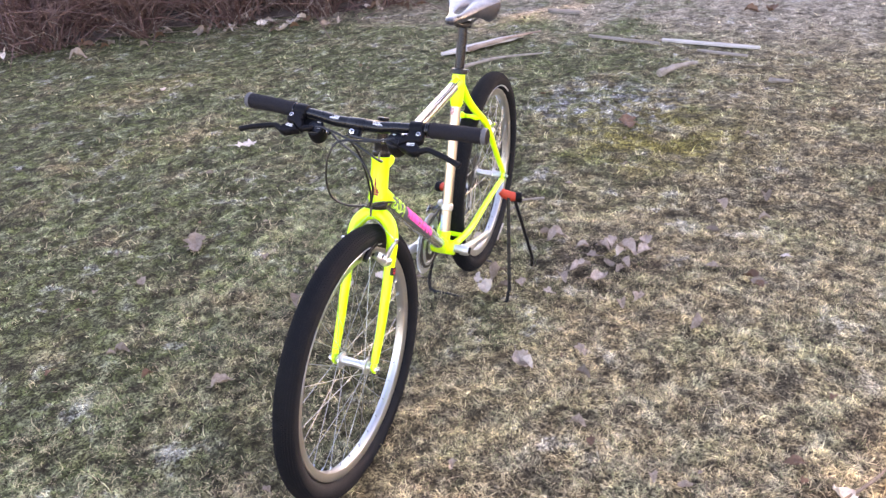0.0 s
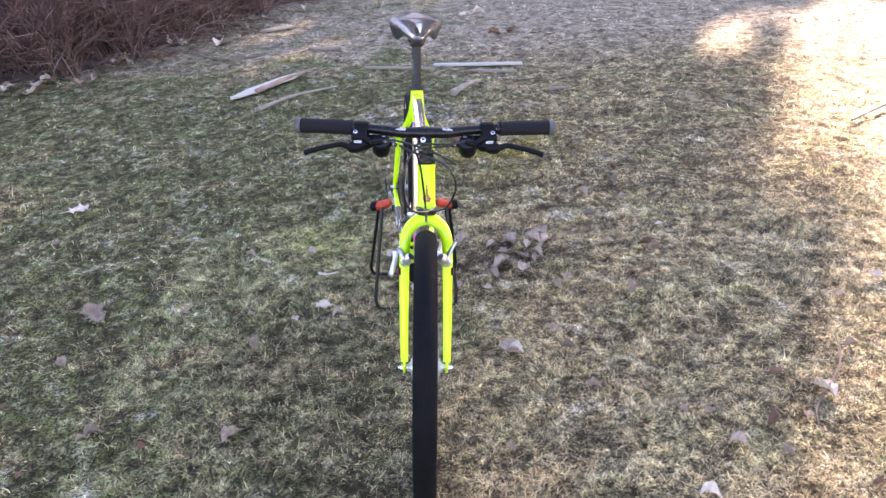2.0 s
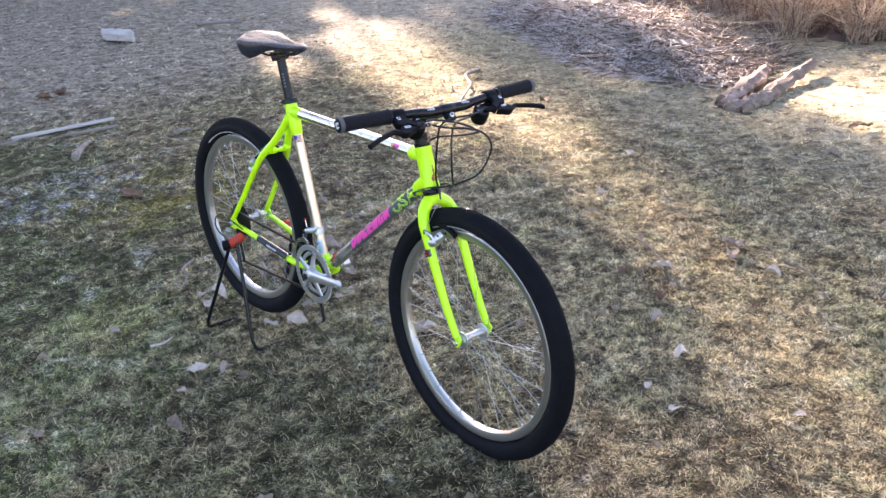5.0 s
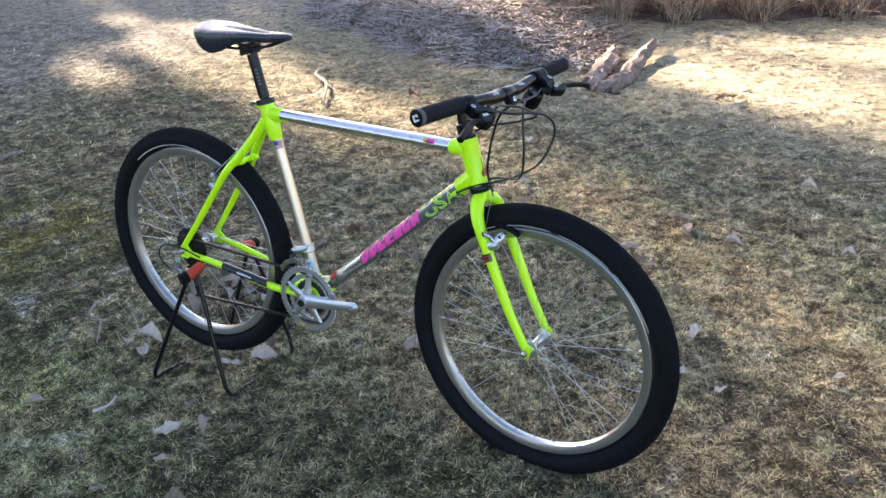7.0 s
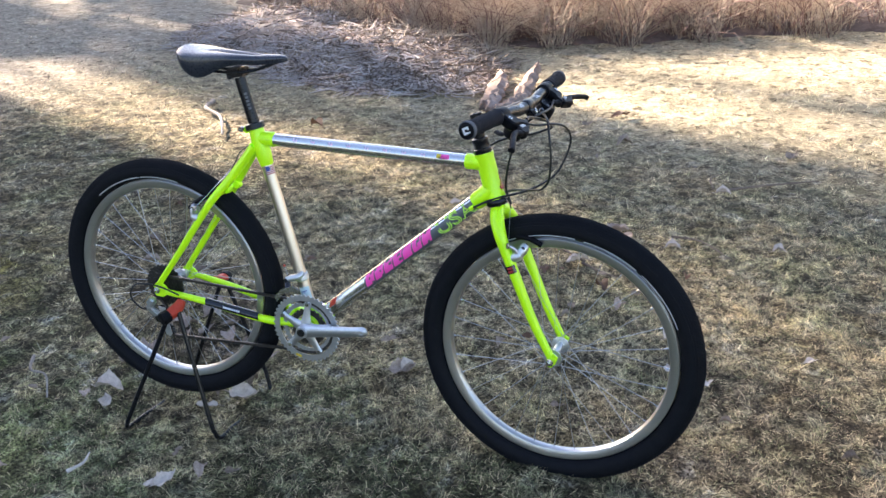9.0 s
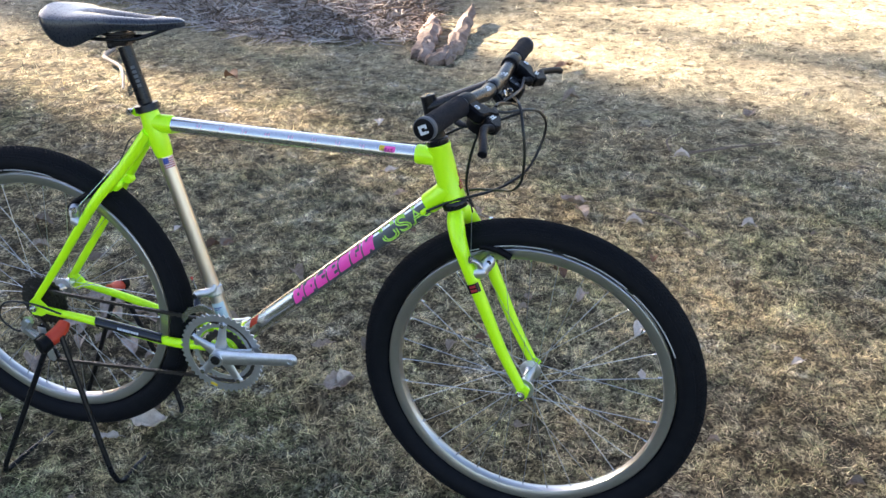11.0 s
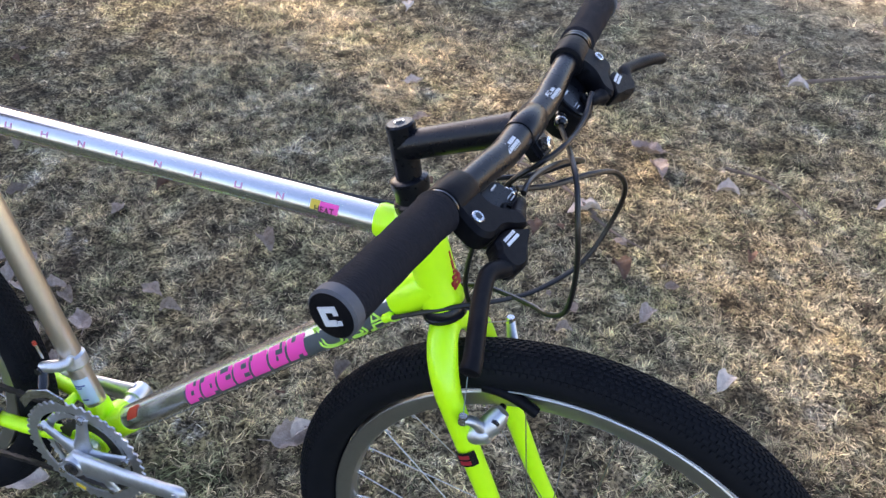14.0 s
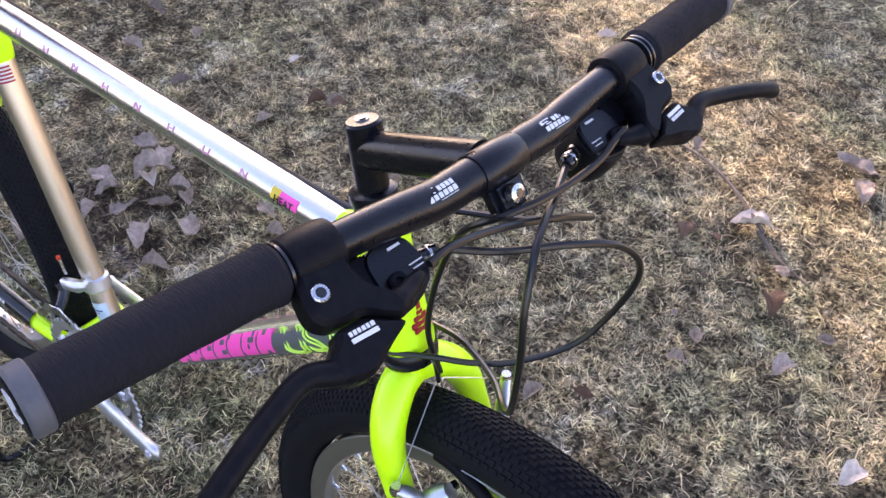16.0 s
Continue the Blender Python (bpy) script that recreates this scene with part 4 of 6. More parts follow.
# cranks and chainrings
CR = Matrix.Translation(BB)
crank_way = (Vector((-0.043, -0.088, 0.347)) - (BB + Vector((0, -0.088, 0)))).normalized()
crankset = part("crankset", cog(0.0905, 46, -0.0520, 0.0030, 0.0770, 0.0046), CAST, bike, "silver alloy crankset with three chainrings", m=CR)
part("chainring", cog(0.0680, 36, -0.0450, 0.0030, 0.0590), CAST, crankset)
part("chainring", cog(0.0480, 24, -0.0395, 0.0030, 0.034), CHAINM, crankset)
part("spindle", Shape().lathe([(-0.078, 0.008), (-0.078, 0.0105), (-0.05, 0.0125), (0.05, 0.0125), (0.078, 0.0105), (0.078, 0.008)], (0, 0, 0), "Y", 20), CAST, crankset)
sp = math.atan2(crank_way.z, crank_way.x)
for i in range(5):
    a = sp + 2 * math.pi * i / 5
    d = Vector((math.cos(a), 0, math.sin(a)))
    c = Vector((0, -0.0560, 0))
    part("spider_arm", Shape().tube([c + d * 0.010, c + d * 0.035 + Vector((0, 0.001, 0)), c + d * 0.062 + Vector((0, 0.003, 0)), c + d * 0.073 + Vector((0, 0.004, 0))], [0.018, 0.0110, 0.0085, 0.0100], 14, flat=(1, 0.45), up=(0, 1, 0)), CAST, crankset)
    part("chainring_bolt", Shape().lathe([(-0.0045, 0.003), (-0.0045, 0.0055), (0.006, 0.0055), (0.006, 0.003)], c + d * 0.0705 + Vector((0, 0.002, 0)), "Y", 12), STEEL, crankset)
for sgn in (-1, 1):
    d = crank_way * (1 if sgn < 0 else -1)
    o = Vector((0, sgn * 0.069, 0))
    p = [o, o + d * 0.030 + Vector((0, sgn * 0.003, 0)), o + d * 0.090 + Vector((0, sgn * 0.010, 0)), o + d * 0.158 + Vector((0, sgn * 0.0165, 0)), o + d * 0.178 + Vector((0, sgn * 0.018, 0)), o + d * 0.186 + Vector((0, sgn * 0.018, 0)), o + d * 0.1905 + Vector((0, sgn * 0.018, 0)), o + d * 0.192 + Vector((0, sgn * 0.018, 0))]
    arm = Shape().tube(p, [0.0190, 0.0172, 0.0142, 0.0130, 0.0136, 0.0112, 0.0062, 0.0016], 18, flat=(1.0, 0.55), up=(0, 1, 0))
    arm.lathe([(sgn * 0.055, 0.010), (sgn * 0.056, 0.0165), (sgn * 0.080, 0.0165), (sgn * 0.082, 0.0150), (sgn * 0.082, 0.010)], (0, 0, 0), "Y", 24)
    part("crank_arm", arm, CAST, crankset, "silver alloy crank arm with an empty pedal thread")
    part("crank_cap", Shape().lathe([(sgn * 0.0815, 0.003), (sgn * 0.0815, 0.0105), (sgn * 0.0845, 0.0105), (sgn * 0.0848, 0.003)], (0, 0, 0), "Y", 20), GLOSSY, crankset, "black dust cap")
    e = o + d * 0.178
    part("pedal_eye", Shape().lathe([(sgn * 0.0800, 0.0035), (sgn * 0.0800, 0.0066), (sgn * 0.0958, 0.0066), (sgn * 0.0958, 0.0050), (sgn * 0.0900, 0.0046)], Vector((e.x, 0, e.z)), "Y", 18), CAST, crankset)
for a in (-1.9,):
    mk = Shape().slab([(-0.008, -0.0030), (0.008, -0.0030), (0.008, 0.0030), (-0.008, 0.0030)], 0.0008, axes((0.0855 * math.cos(a), -0.0540, 0.0855 * math.sin(a)), (-math.sin(a), 0, math.cos(a)), (math.cos(a), 0, math.sin(a))))
    part("ring_print", mk, YELLOW, crankset, "yellow print on the chainring")

# chain: two runs of links between ring and sprocket, and the wraps
def chain_path():
    r1, r2 = 0.0715, 0.0365
    pul1, pul2 = Vector((REAR.x - 0.006, -0.052, REAR.z - 0.070)), Vector((REAR.x + 0.006, -0.052, REAR.z - 0.128))
    y1, y2 = -0.0455, -0.050
    pts = [Vector((BB.x + r1 * math.cos(radians(a)), y1, BB.z + r1 * math.sin(radians(a)))) for a in range(92, -95, -10)]
    pts += [Vector((BB.x - 0.05, y1, BB.z - r1 + 0.001))]
    pts += [pul2 + Vector((0.016 * math.cos(radians(a)), 0, 0.016 * math.sin(radians(a)))) for a in range(-70, -220, -30)]
    pts += [pul1 + Vector((0.016 * math.cos(radians(a)), 0, 0.016 * math.sin(radians(a)))) for a in range(-40, 80, 30)]
    pts += [Vector((REAR.x + r2 * math.cos(radians(a)), y2, REAR.z + r2 * math.sin(radians(a)))) for a in range(250, 88, -18)]
    return pts


path = chain_path()
path.append(path[0])
links, acc, pitch = Shape(), 0.0, 0.0127
k = 0
for a, b in zip(path[:-1], path[1:]):
    d = (b - a).length
    while acc <= d and d > 0:
        c = a.lerp(b, acc / d)
        way = (b - a).normalized()
        w = 0.0062 if k % 2 else 0.0046
        links.slab([(-0.0088, -0.0030), (-0.0065, -0.0042), (0, -0.0030), (0.0065, -0.0042), (0.0088, -0.0030), (0.0088, 0.0030), (0.0065, 0.0042), (0, 0.0030), (-0.0065, 0.0042), (-0.0088, 0.0030)], w,
                   axes(c, way, (way.z, 0, -way.x)))
        k += 1
        acc += pitch
    acc -= d
part("chain", links, CHAINM, bike, "dark oiled chain")

# derailleurs
fd = part("front_derailleur", Shape().tube([on_seat(0.430), on_seat(0.433), on_seat(0.447), on_seat(0.450)], [0.0155, 0.0182, 0.0182, 0.0155], 24), CAST, bike, "silver front derailleur clamped to the seat tube")
o = on_seat(0.440)
part("derailleur_body", Shape().tube([o + Vector(q) for q in ((0.012, -0.014, 0.020), (0.010, -0.018, 0.012), (-0.002, -0.023, 0.006), (-0.016, -0.026, 0.003), (-0.030, -0.027, -0.002))], [0.0040, 0.0065, 0.0088, 0.0088, 0.0078], 14), CAST, fd)
part("derailleur_pivot", Shape().lathe([(-0.009, 0.003), (-0.009, 0.0058), (0.009, 0.0058), (0.009, 0.003)], o + Vector((-0.029, -0.029, -0.002)), "Y", 14), GLOSSY, fd, "black pivot")
part("derailleur_cage", Shape().slab([(-0.044, -0.012), (-0.020, 0.010), (0.014, 0.018), (0.036, 0.006), (0.036, -0.006), (0.008, 0.004), (-0.020, -0.006), (-0.040, -0.026)], 0.0022,
                                     axes((o.x - 0.010, -0.058, o.z - 0.024), (1, 0, 0.1), (0, 0, 1)), 0.0006), STEEL, fd)
part("derailleur_arm", Shape().tube([(o.x - 0.026, -0.030, o.z - 0.004), (o.x - 0.022, -0.040, o.z - 0.018), (o.x - 0.016, -0.052, o.z - 0.026)], [0.0070, 0.0080, 0.0060], 12, flat=(1, 0.7)), GLOSSY, fd)
part("derailleur_screw", bar((o.x - 0.030, -0.022, o.z + 0.010), (o.x - 0.036, -0.022, o.z + 0.032), 0.0022, 8), STEEL, fd)
part("screw_tip", bar((o.x - 0.036, -0.022, o.z + 0.032), (o.x - 0.037, -0.022, o.z + 0.037), 0.0028, 8), RED, fd, "red cable end cap")
rd = part("rear_derailleur", Shape().box((0.022, 0.020, 0.034), axes((REAR.x - 0.018, -0.082, REAR.z - 0.036), (0.8, 0, -0.6), (0, 1, 0)), 0.006), CAST, bike, "silver rear derailleur with black pulleys")
part("derailleur_link", Shape().box((0.042, 0.016, 0.020), axes((REAR.x - 0.022, -0.076, REAR.z - 0.062), (0.6, 0.3, -0.8), (0, 1, 0)), 0.005), CAST, rd)
part("derailleur_knuckle", Shape().lathe([(-0.012, 0.008), (-0.010, 0.012), (0.010, 0.012), (0.012, 0.008)], (REAR.x - 0.006, -0.068, REAR.z - 0.084), "Y", 18), GLOSSY, rd)
for q in (Vector((REAR.x - 0.006, -0.052, REAR.z - 0.070)), Vector((REAR.x + 0.006, -0.052, REAR.z - 0.128))):
    part("pulley", cog(0.0135, 10, 0, 0.004, 0.004, 0.003), GLOSSY, rd, "black jockey pulley", m=Matrix.Translation(q))
cage = [(-0.010, 0.014), (-0.013, -0.020), (-0.006, -0.070), (0.006, -0.076), (0.014, -0.068), (0.008, -0.020), (0.010, 0.010)]
for y in (-0.058, -0.046):
    part("pulley_cage", Shape().slab(cage, 0.0018, axes((REAR.x - 0.004, y, REAR.z - 0.070), (1, 0, 0.1), (-0.1, 0, 1)), 0.0005), CAST, rd)

# cantilever brakes
def cantilever(name, boss, body, end, eye, pad, m, label):
    """One brake arm: body on its boss, cable arm, pad clamp and stud, pad."""
    boss, body, end, eye = (Vector(q) for q in (boss, body, end, eye))
    c = part(name, Shape().tube([boss, boss.lerp(body, 0.35), boss.lerp(body, 0.8), body], [0.0095, 0.0125, 0.0130, 0.0095], 18), CAST, bike, label, m)
    mid = boss.lerp(body, 0.7)
    p = spline([mid, mid.lerp(end, 0.45) + Vector((0, 0, 0.006)), end], 5)
    part("cable_arm", Shape().tube(p, [0.0095 - 0.0040 * i / (len(p) - 1) for i in range(len(p))], 12, flat=(1, 0.75)), CAST, c)
    part("anchor_bolt", Shape().tube([end + Vector((0, 0, -0.005)), end, end + Vector((0, 0, 0.006))], [0.0050, 0.0055, 0.0045], 8), STEEL, c)
    part("pad_clamp", Shape().tube([mid, mid.lerp(eye, 0.5), eye, eye + (eye - mid) * 0.35], [0.0110, 0.0125, 0.0120, 0.0080], 14), CAST, c)
    out = Vector((0, 1 if boss.y > 0 else -1, 0))
    part("pad_stud", Shape().tube([eye + out * 0.013, eye + out * 0.011, eye - out * 0.016], [0.0038, 0.0055, 0.0042], 10), GLOSSY, c, "dark pad bolt")
    part("brake_pad", Shape().tube(spline(pad, 3), 0.0085, 12, flat=(0.8, 0.75), up=(0, 1, 0)), PLASTIC, c, "black brake pad")


ENDS = [Vector((0.331, -0.068, 0.606)), Vector((-0.498, -0.074, 0.628)), Vector((0.333, 0.074, 0.628)), Vector((-0.498, 0.074, 0.628))]
for k, sgn in ((0, -1), (2, 1)):
    cantilever("front_brake", (0.332, sgn * 0.053, 0.570), (0.356, sgn * 0.050, 0.582), ENDS[k], (0.360, sgn * 0.040, 0.596),
               [(0.366 + 0.030 * u, sgn * 0.0215, 0.612 - 0.008 * u - 0.006 * u * u) for u in (-1, -0.5, 0, 0.5, 1)], FORKED, "silver front cantilever brake arm")
    cantilever("rear_brake", (-0.502, sgn * 0.0545, 0.590), (-0.520, sgn * 0.052, 0.604), ENDS[k + 1], (-0.522, sgn * 0.041, 0.618),
               [(-0.520 + 0.030 * u, sgn * 0.0215, 0.632 + 0.018 * u - 0.005 * u * u) for u in (-1, -0.5, 0, 0.5, 1)], None, "silver rear cantilever brake arm")
YOKE_F, YOKE_R = on_head(0.668) + Vector((0.030, 0, 0.004)), Vector((-0.425, 0, 0.715))
part("straddle_wire", Shape().tube([ENDS[0], YOKE_F + Vector((0, -0.006, 0)), YOKE_F, YOKE_F + Vector((0, 0.006, 0)), ENDS[2]], 0.0006, 6), SPOKE, bike, "thin front straddle wire", m=FORKED)
part("straddle_wire", Shape().tube([ENDS[1], YOKE_R + Vector((0, -0.006, 0)), YOKE_R, YOKE_R + Vector((0, 0.006, 0)), ENDS[3]], 0.0010, 6), STEEL, bike, "thin rear straddle wire")
part("cable_hanger", Shape().tube(spline([on_head(0.694) + Vector((0.014, 0, 0)), on_head(0.694) + Vector((0.030, 0, 0.000)), YOKE_F], 4), 0.0022, 8, flat=(1.4, 0.7)), GLOSSY, bike, m=FORKED)

# cables: bar to frame, in loops ahead of the head tube
def cable(label, points, r=0.0026):
    pts = []
    for q in points:
        q = Vector(q)
        k = min(1.0, max(0.0, (q.x - 0.22) / 0.08))     # the ends at the bars follow the bars
        pts.append(q.lerp(UNSWING @ q, k))
    part("cable", Shape().tube(spline(pts, 8), r, 8), CABLE, bike, label)


cable("black brake cable curving under the bar to the front brake", [(0.386, 0.097, 0.908), (0.387, 0.084, 0.905), (0.389, 0.062, 0.900), (0.388, 0.030, 0.898), (0.384, -0.002, 0.898), (0.372, -0.024, 0.892), (0.350, -0.028, 0.872), (0.330, -0.018, 0.835), (0.312, -0.010, 0.780), (0.304, -0.004, 0.725), YOKE_F + Vector((0, 0, 0.012))])
cable("black brake cable looping ahead and back along the top tube", [(0.378, -0.096, 0.904), (0.377, -0.078, 0.904), (0.378, -0.054, 0.899), (0.381, -0.030, 0.893), (0.386, -0.005, 0.886), (0.391, 0.028, 0.873), (0.393, 0.054, 0.859), (0.389, 0.066, 0.851), (0.374, 0.060, 0.846), (0.350, 0.042, 0.840), (0.290, 0.020, 0.829), (0.245, 0.014, 0.806), (0.205, 0.010, 0.7925), (0.0, 0.010, 0.7985), (-0.20, 0.010, 0.8085), (-0.318, 0.010, 0.815)])
cable("black gear cable in a wide loop to the down tube", [(0.364, -0.064, 0.887), (0.384, -0.034, 0.878), (0.410, 0.006, 0.874), (0.427, 0.040, 0.862), (0.436, 0.061, 0.836), (0.430, 0.064, 0.800), (0.409, 0.046, 0.752), (0.376, 0.018, 0.728), (0.345, 0.003, 0.715), (0.312, -0.008, 0.706), (0.279, -0.022, 0.698), (0.225, -0.024, 0.672)])
cable("black gear cable crossing ahead of the head tube", [(0.366, 0.062, 0.888), (0.383, 0.024, 0.890), (0.397, -0.011, 0.892), (0.407, -0.033, 0.885), (0.415, -0.048, 0.857), (0.420, -0.053, 0.825), (0.420, -0.053, 0.790), (0.414, -0.046, 0.758), (0.396, -0.028, 0.735), (0.374, -0.007, 0.724), (0.343, 0.010, 0.716), (0.312, 0.020, 0.710), (0.262, 0.028, 0.690), (0.225, 0.022, 0.672)])
cable("thin bare cable under the seat lug to the rear brake", [on_seat(0.80) + Vector((-0.018, 0, -0.01)), (-0.392, 0, 0.765), (-0.412, 0, 0.735), YOKE_R], 0.0016)
cable("black rear gear cable loop behind the dropout", [(-0.585, -0.072, 0.376), (-0.640, -0.090, 0.404), (-0.700, -0.098, 0.404), (-0.722, -0.098, 0.366), (-0.700, -0.092, 0.334), (-0.682, -0.084, 0.328)], 0.0024)
part("down_tube_cable", bar(DT_A.lerp(DT_B, 0.08) + Vector((0.012, -0.006, -0.016)), DT_A.lerp(DT_B, 0.9) + Vector((0.012, -0.006, -0.016)), 0.0009, 6), STEEL, bike)
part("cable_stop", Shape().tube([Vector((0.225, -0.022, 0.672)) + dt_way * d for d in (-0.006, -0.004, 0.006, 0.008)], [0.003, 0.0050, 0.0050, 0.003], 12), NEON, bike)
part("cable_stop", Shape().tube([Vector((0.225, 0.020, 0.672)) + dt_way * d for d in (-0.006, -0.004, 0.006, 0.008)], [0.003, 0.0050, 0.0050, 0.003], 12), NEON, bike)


# ---- printed bands on the tubes ----
def band(name, a, way, r, mat, parent, rows, label="", lift=0.0006):
    """Patches that lie on a tube. rows: start and end along it in metres, start and end round it in degrees (0 faces the drive side, 90 up), slant."""
    s = Shape()
    a, way = Vector(a), Vector(way).normalized()
    out = Vector((0, -1, 0))
    up = way.cross(out) if way.cross(out).z > 0 else -way.cross(out)
    for u0, u1, b0, b1, slant in rows:
        k = max(2, int(abs(b1 - b0) / 10) + 1)
        rings = []
        for i in range(k + 1):
            b = radians(b0 + (b1 - b0) * i / k)
            d = out * math.cos(b) + up * math.sin(b)
            sh = slant * (i / k - 0.5)
            rings.append([a + way * (u0 + sh) + d * (r + lift * 0.3), a + way * (u1 + sh) + d * (r + lift * 0.3), a + way * (u1 + sh) + d * (r + lift), a + way * (u0 + sh) + d * (r + lift)])
        s.rings(rings)
    return part(name, s, mat, parent, label)


def print_on(sgn):
    """Down-tube print of one side: slate ground, pink block marks with notches, then the lime word."""
    def sd(rows):
        return rows if sgn < 0 else [(u0, u1, 180 - b0, 180 - b1, sl) for u0, u1, b0, b1, sl in rows]
    L = (DT_B - DT_A).length
    band("slate_band", DT_A, dt_way, 0.0185, SLATE, down_tube, sd([(0.190, L - 0.050, -62, 33, 0.012)]), "dark grey printed side of the tube")
    # seven pink blocks, each a slanted letter-sized mark
    for i in range(7):
        u = 0.198 + 0.0333 * i
        band("pink_mark", DT_A, dt_way, 0.0185, PINK, down_tube, sd([(u, u + 0.0288, -32, 50, 0.014)]), "pink slanted block mark", 0.0010)
        cuts = (((34, 0.006, 0.022), (4, 0.006, 0.012), (-33, 0.008, 0.014)), ((34, 0.009, 0.003), (-33, 0.007, 0.016), (2, 0.004, 0.018)), ((34, 0.016, 0.012), (6, 0.010, 0.018)),
                ((20, 0.010, 0.018), (-14, 0.010, 0.016)), ((34, 0.005, 0.004), (-33, 0.005, 0.024)), ((16, 0.012, 0.016), (-4, 0.004, 0.012), (34, 0.004, 0.026)), ((34, 0.007, 0.014), (-33, 0.007, 0.010)))[i]
        for b, w, o in cuts:
            band("notch", DT_A, dt_way, 0.0185, SLATE, down_tube, sd([(u + o, u + o + w, b, b + 17, 0.003)]), "", 0.0014)


for sgn in (-1, 1):
    print_on(sgn)


def word(text, size, m, mat, parent, label, outline=0.0):
    """Letters as a mesh; outline: draws their edges only, this thick."""
    cu = bpy.data.curves.new("word", "FONT")
    cu.body, cu.size, cu.align_x, cu.align_y = text, size, "CENTER", "CENTER"
    cu.extrude = 0.0003
    if outline:
        cu.fill_mode, cu.extrude, cu.bevel_depth, cu.bevel_resolution = "NONE", 0.0, outline, 0
    tmp = new("word", cu)
    me = bpy.data.meshes.new_from_object(tmp.evaluated_get(bpy.context.evaluated_depsgraph_get()))
    bpy.data.objects.remove(tmp)
    me.materials.clear()
    me.materials.append(mat)
    return me


def wrap(me, a, way, r, sgn, lift=0.0, wide=1.0):
    """Bends flat letters round a tube: x runs along it, y round it."""
    a, way = Vector(a), Vector(way).normalized()
    out = Vector((0, sgn, 0))
    up = way.cross(out) if way.cross(out).z > 0 else -way.cross(out)
    for v in me.vertices:
        x, y, z = v.co
        b = y / r + lift
        v.co = a + way * x * wide * (1 if sgn < 0 else -1) + (out * math.cos(b) + up * math.sin(b)) * (r + z + 0.0016)
    return me


for sgn in (-1, 1):
    me = wrap(word("USA", 0.0450, None, LIME, down_tube, "", 0.0013), DT_A + dt_way * 0.502, dt_way, 0.0185, sgn, -0.14, 1.36)
    part("lettering", me, LIME, down_tube, "lime outlined capital letters")
band("red_mark", DT_A, dt_way, 0.0185, RED, down_tube, [(0.066, 0.088, 15, 62, 0.010)], "small red mark near the cranks", 0.0012)
# top tube: faint pink spaced marks, a pink and yellow block
for i in range(8):
    u = 0.105 + 0.0475 * i
    strokes = [(u, u + 0.0008, 18, 40, 0), (u + 0.0072, u + 0.0080, 18, 40, 0)]
    if i in (2, 4, 7):
        strokes.append((u + 0.0036, u + 0.0044, 18, 40, -0.0072))
    else:
        strokes.append((u, u + 0.0080, 27 if i % 2 else 18, 30 if i % 2 else 21, 0))
    band("spaced_mark", TT_A, tt_way, 0.0158, FAINT, top_tube, strokes, "faint pink spaced mark", 0.0008)
TL = (TT_B - TT_A).length
band("block_mark", TT_A, tt_way, 0.0158, YELLOW, top_tube, [(TL - 0.116, TL - 0.1062, 12, 48, 0.0)], "yellow half of a small block mark", 0.0008)
band("block_mark", TT_A, tt_way, 0.0158, PINK, top_tube, [(TL - 0.1060, TL - 0.086, 10, 46, 0.0)], "pink half of a small block mark", 0.0008)
me = wrap(word("HEAT", 0.0088, None, GLOSSY, top_tube, ""), TT_A + tt_way * (TL - 0.1005), tt_way, 0.0158, -1, 0.29)
part("lettering", me, GLOSSY, top_tube, "small dark capital letters on the sticker")
# seat tube: flag and a pale blue square
SB = on_seat(0.712)
band("flag", SB, SEAT_WAY, 0.0150, WHITE, seat_tube, [(0.0, 0.021, 8, 92, 0.0)], "small striped flag print", 0.0006)
band("flag_stripe", SB, SEAT_WAY, 0.0150, CRIMSON, seat_tube, [(0.0004 + 0.0042 * i, 0.0026 + 0.0042 * i, 8, 92, 0.0) for i in range(5)], "", 0.0009)
band("flag_corner", SB, SEAT_WAY, 0.0150, NAVY, seat_tube, [(0.0095, 0.021, 8, 46, 0.0)], "", 0.0012)
SB = on_seat(0.372)
band("blue_square", SB, SEAT_WAY, 0.0150, SKYBLUE, seat_tube, [(0.0, 0.044, -40, 70, 0.0)], "pale blue printed square", 0.0006)
band("square_bars", SB, SEAT_WAY, 0.0150, NAVY, seat_tube, [(0.032, 0.0340, -20, 40, 0.0), (0.0285, 0.0300, -20, 20, 0.0), (0.008, 0.010, -5, 25, 0.0)], "", 0.0010)
# head badge: a tall crest of crimson and pale bars on the front of the head tube
crest = Shape()
for h, w, t in ((0.0180, 0.017, 0.005), (0.0235, 0.021, 0.005), (0.0290, 0.014, 0.005), (0.0340, 0.007, 0.004), (0.0420, 0.0050, 0.011), (0.0530, 0.0030, 0.010)):
    c = HEAD_LOW + STEER * h + Vector((STEER.z, 0, -STEER.x)) * 0.0212
    crest.box((0.0026, w, t), axes(c, (STEER.z, 0, -STEER.x), (0, 1, 0)), 0.0006)
part("head_badge", crest, CRIMSON, bike, "crimson crest badge on the head tube")
band("post_print", on_seat(0.845), SEAT_WAY, 0.0140, CAPGREY, bike, [(u0, u1, 20, 52, 0.0) for u0, u1 in ((0.030 + 0.009 * i, 0.036 + 0.009 * i) for i in range(5))], "grey printed bars up the seat post", 0.0006)
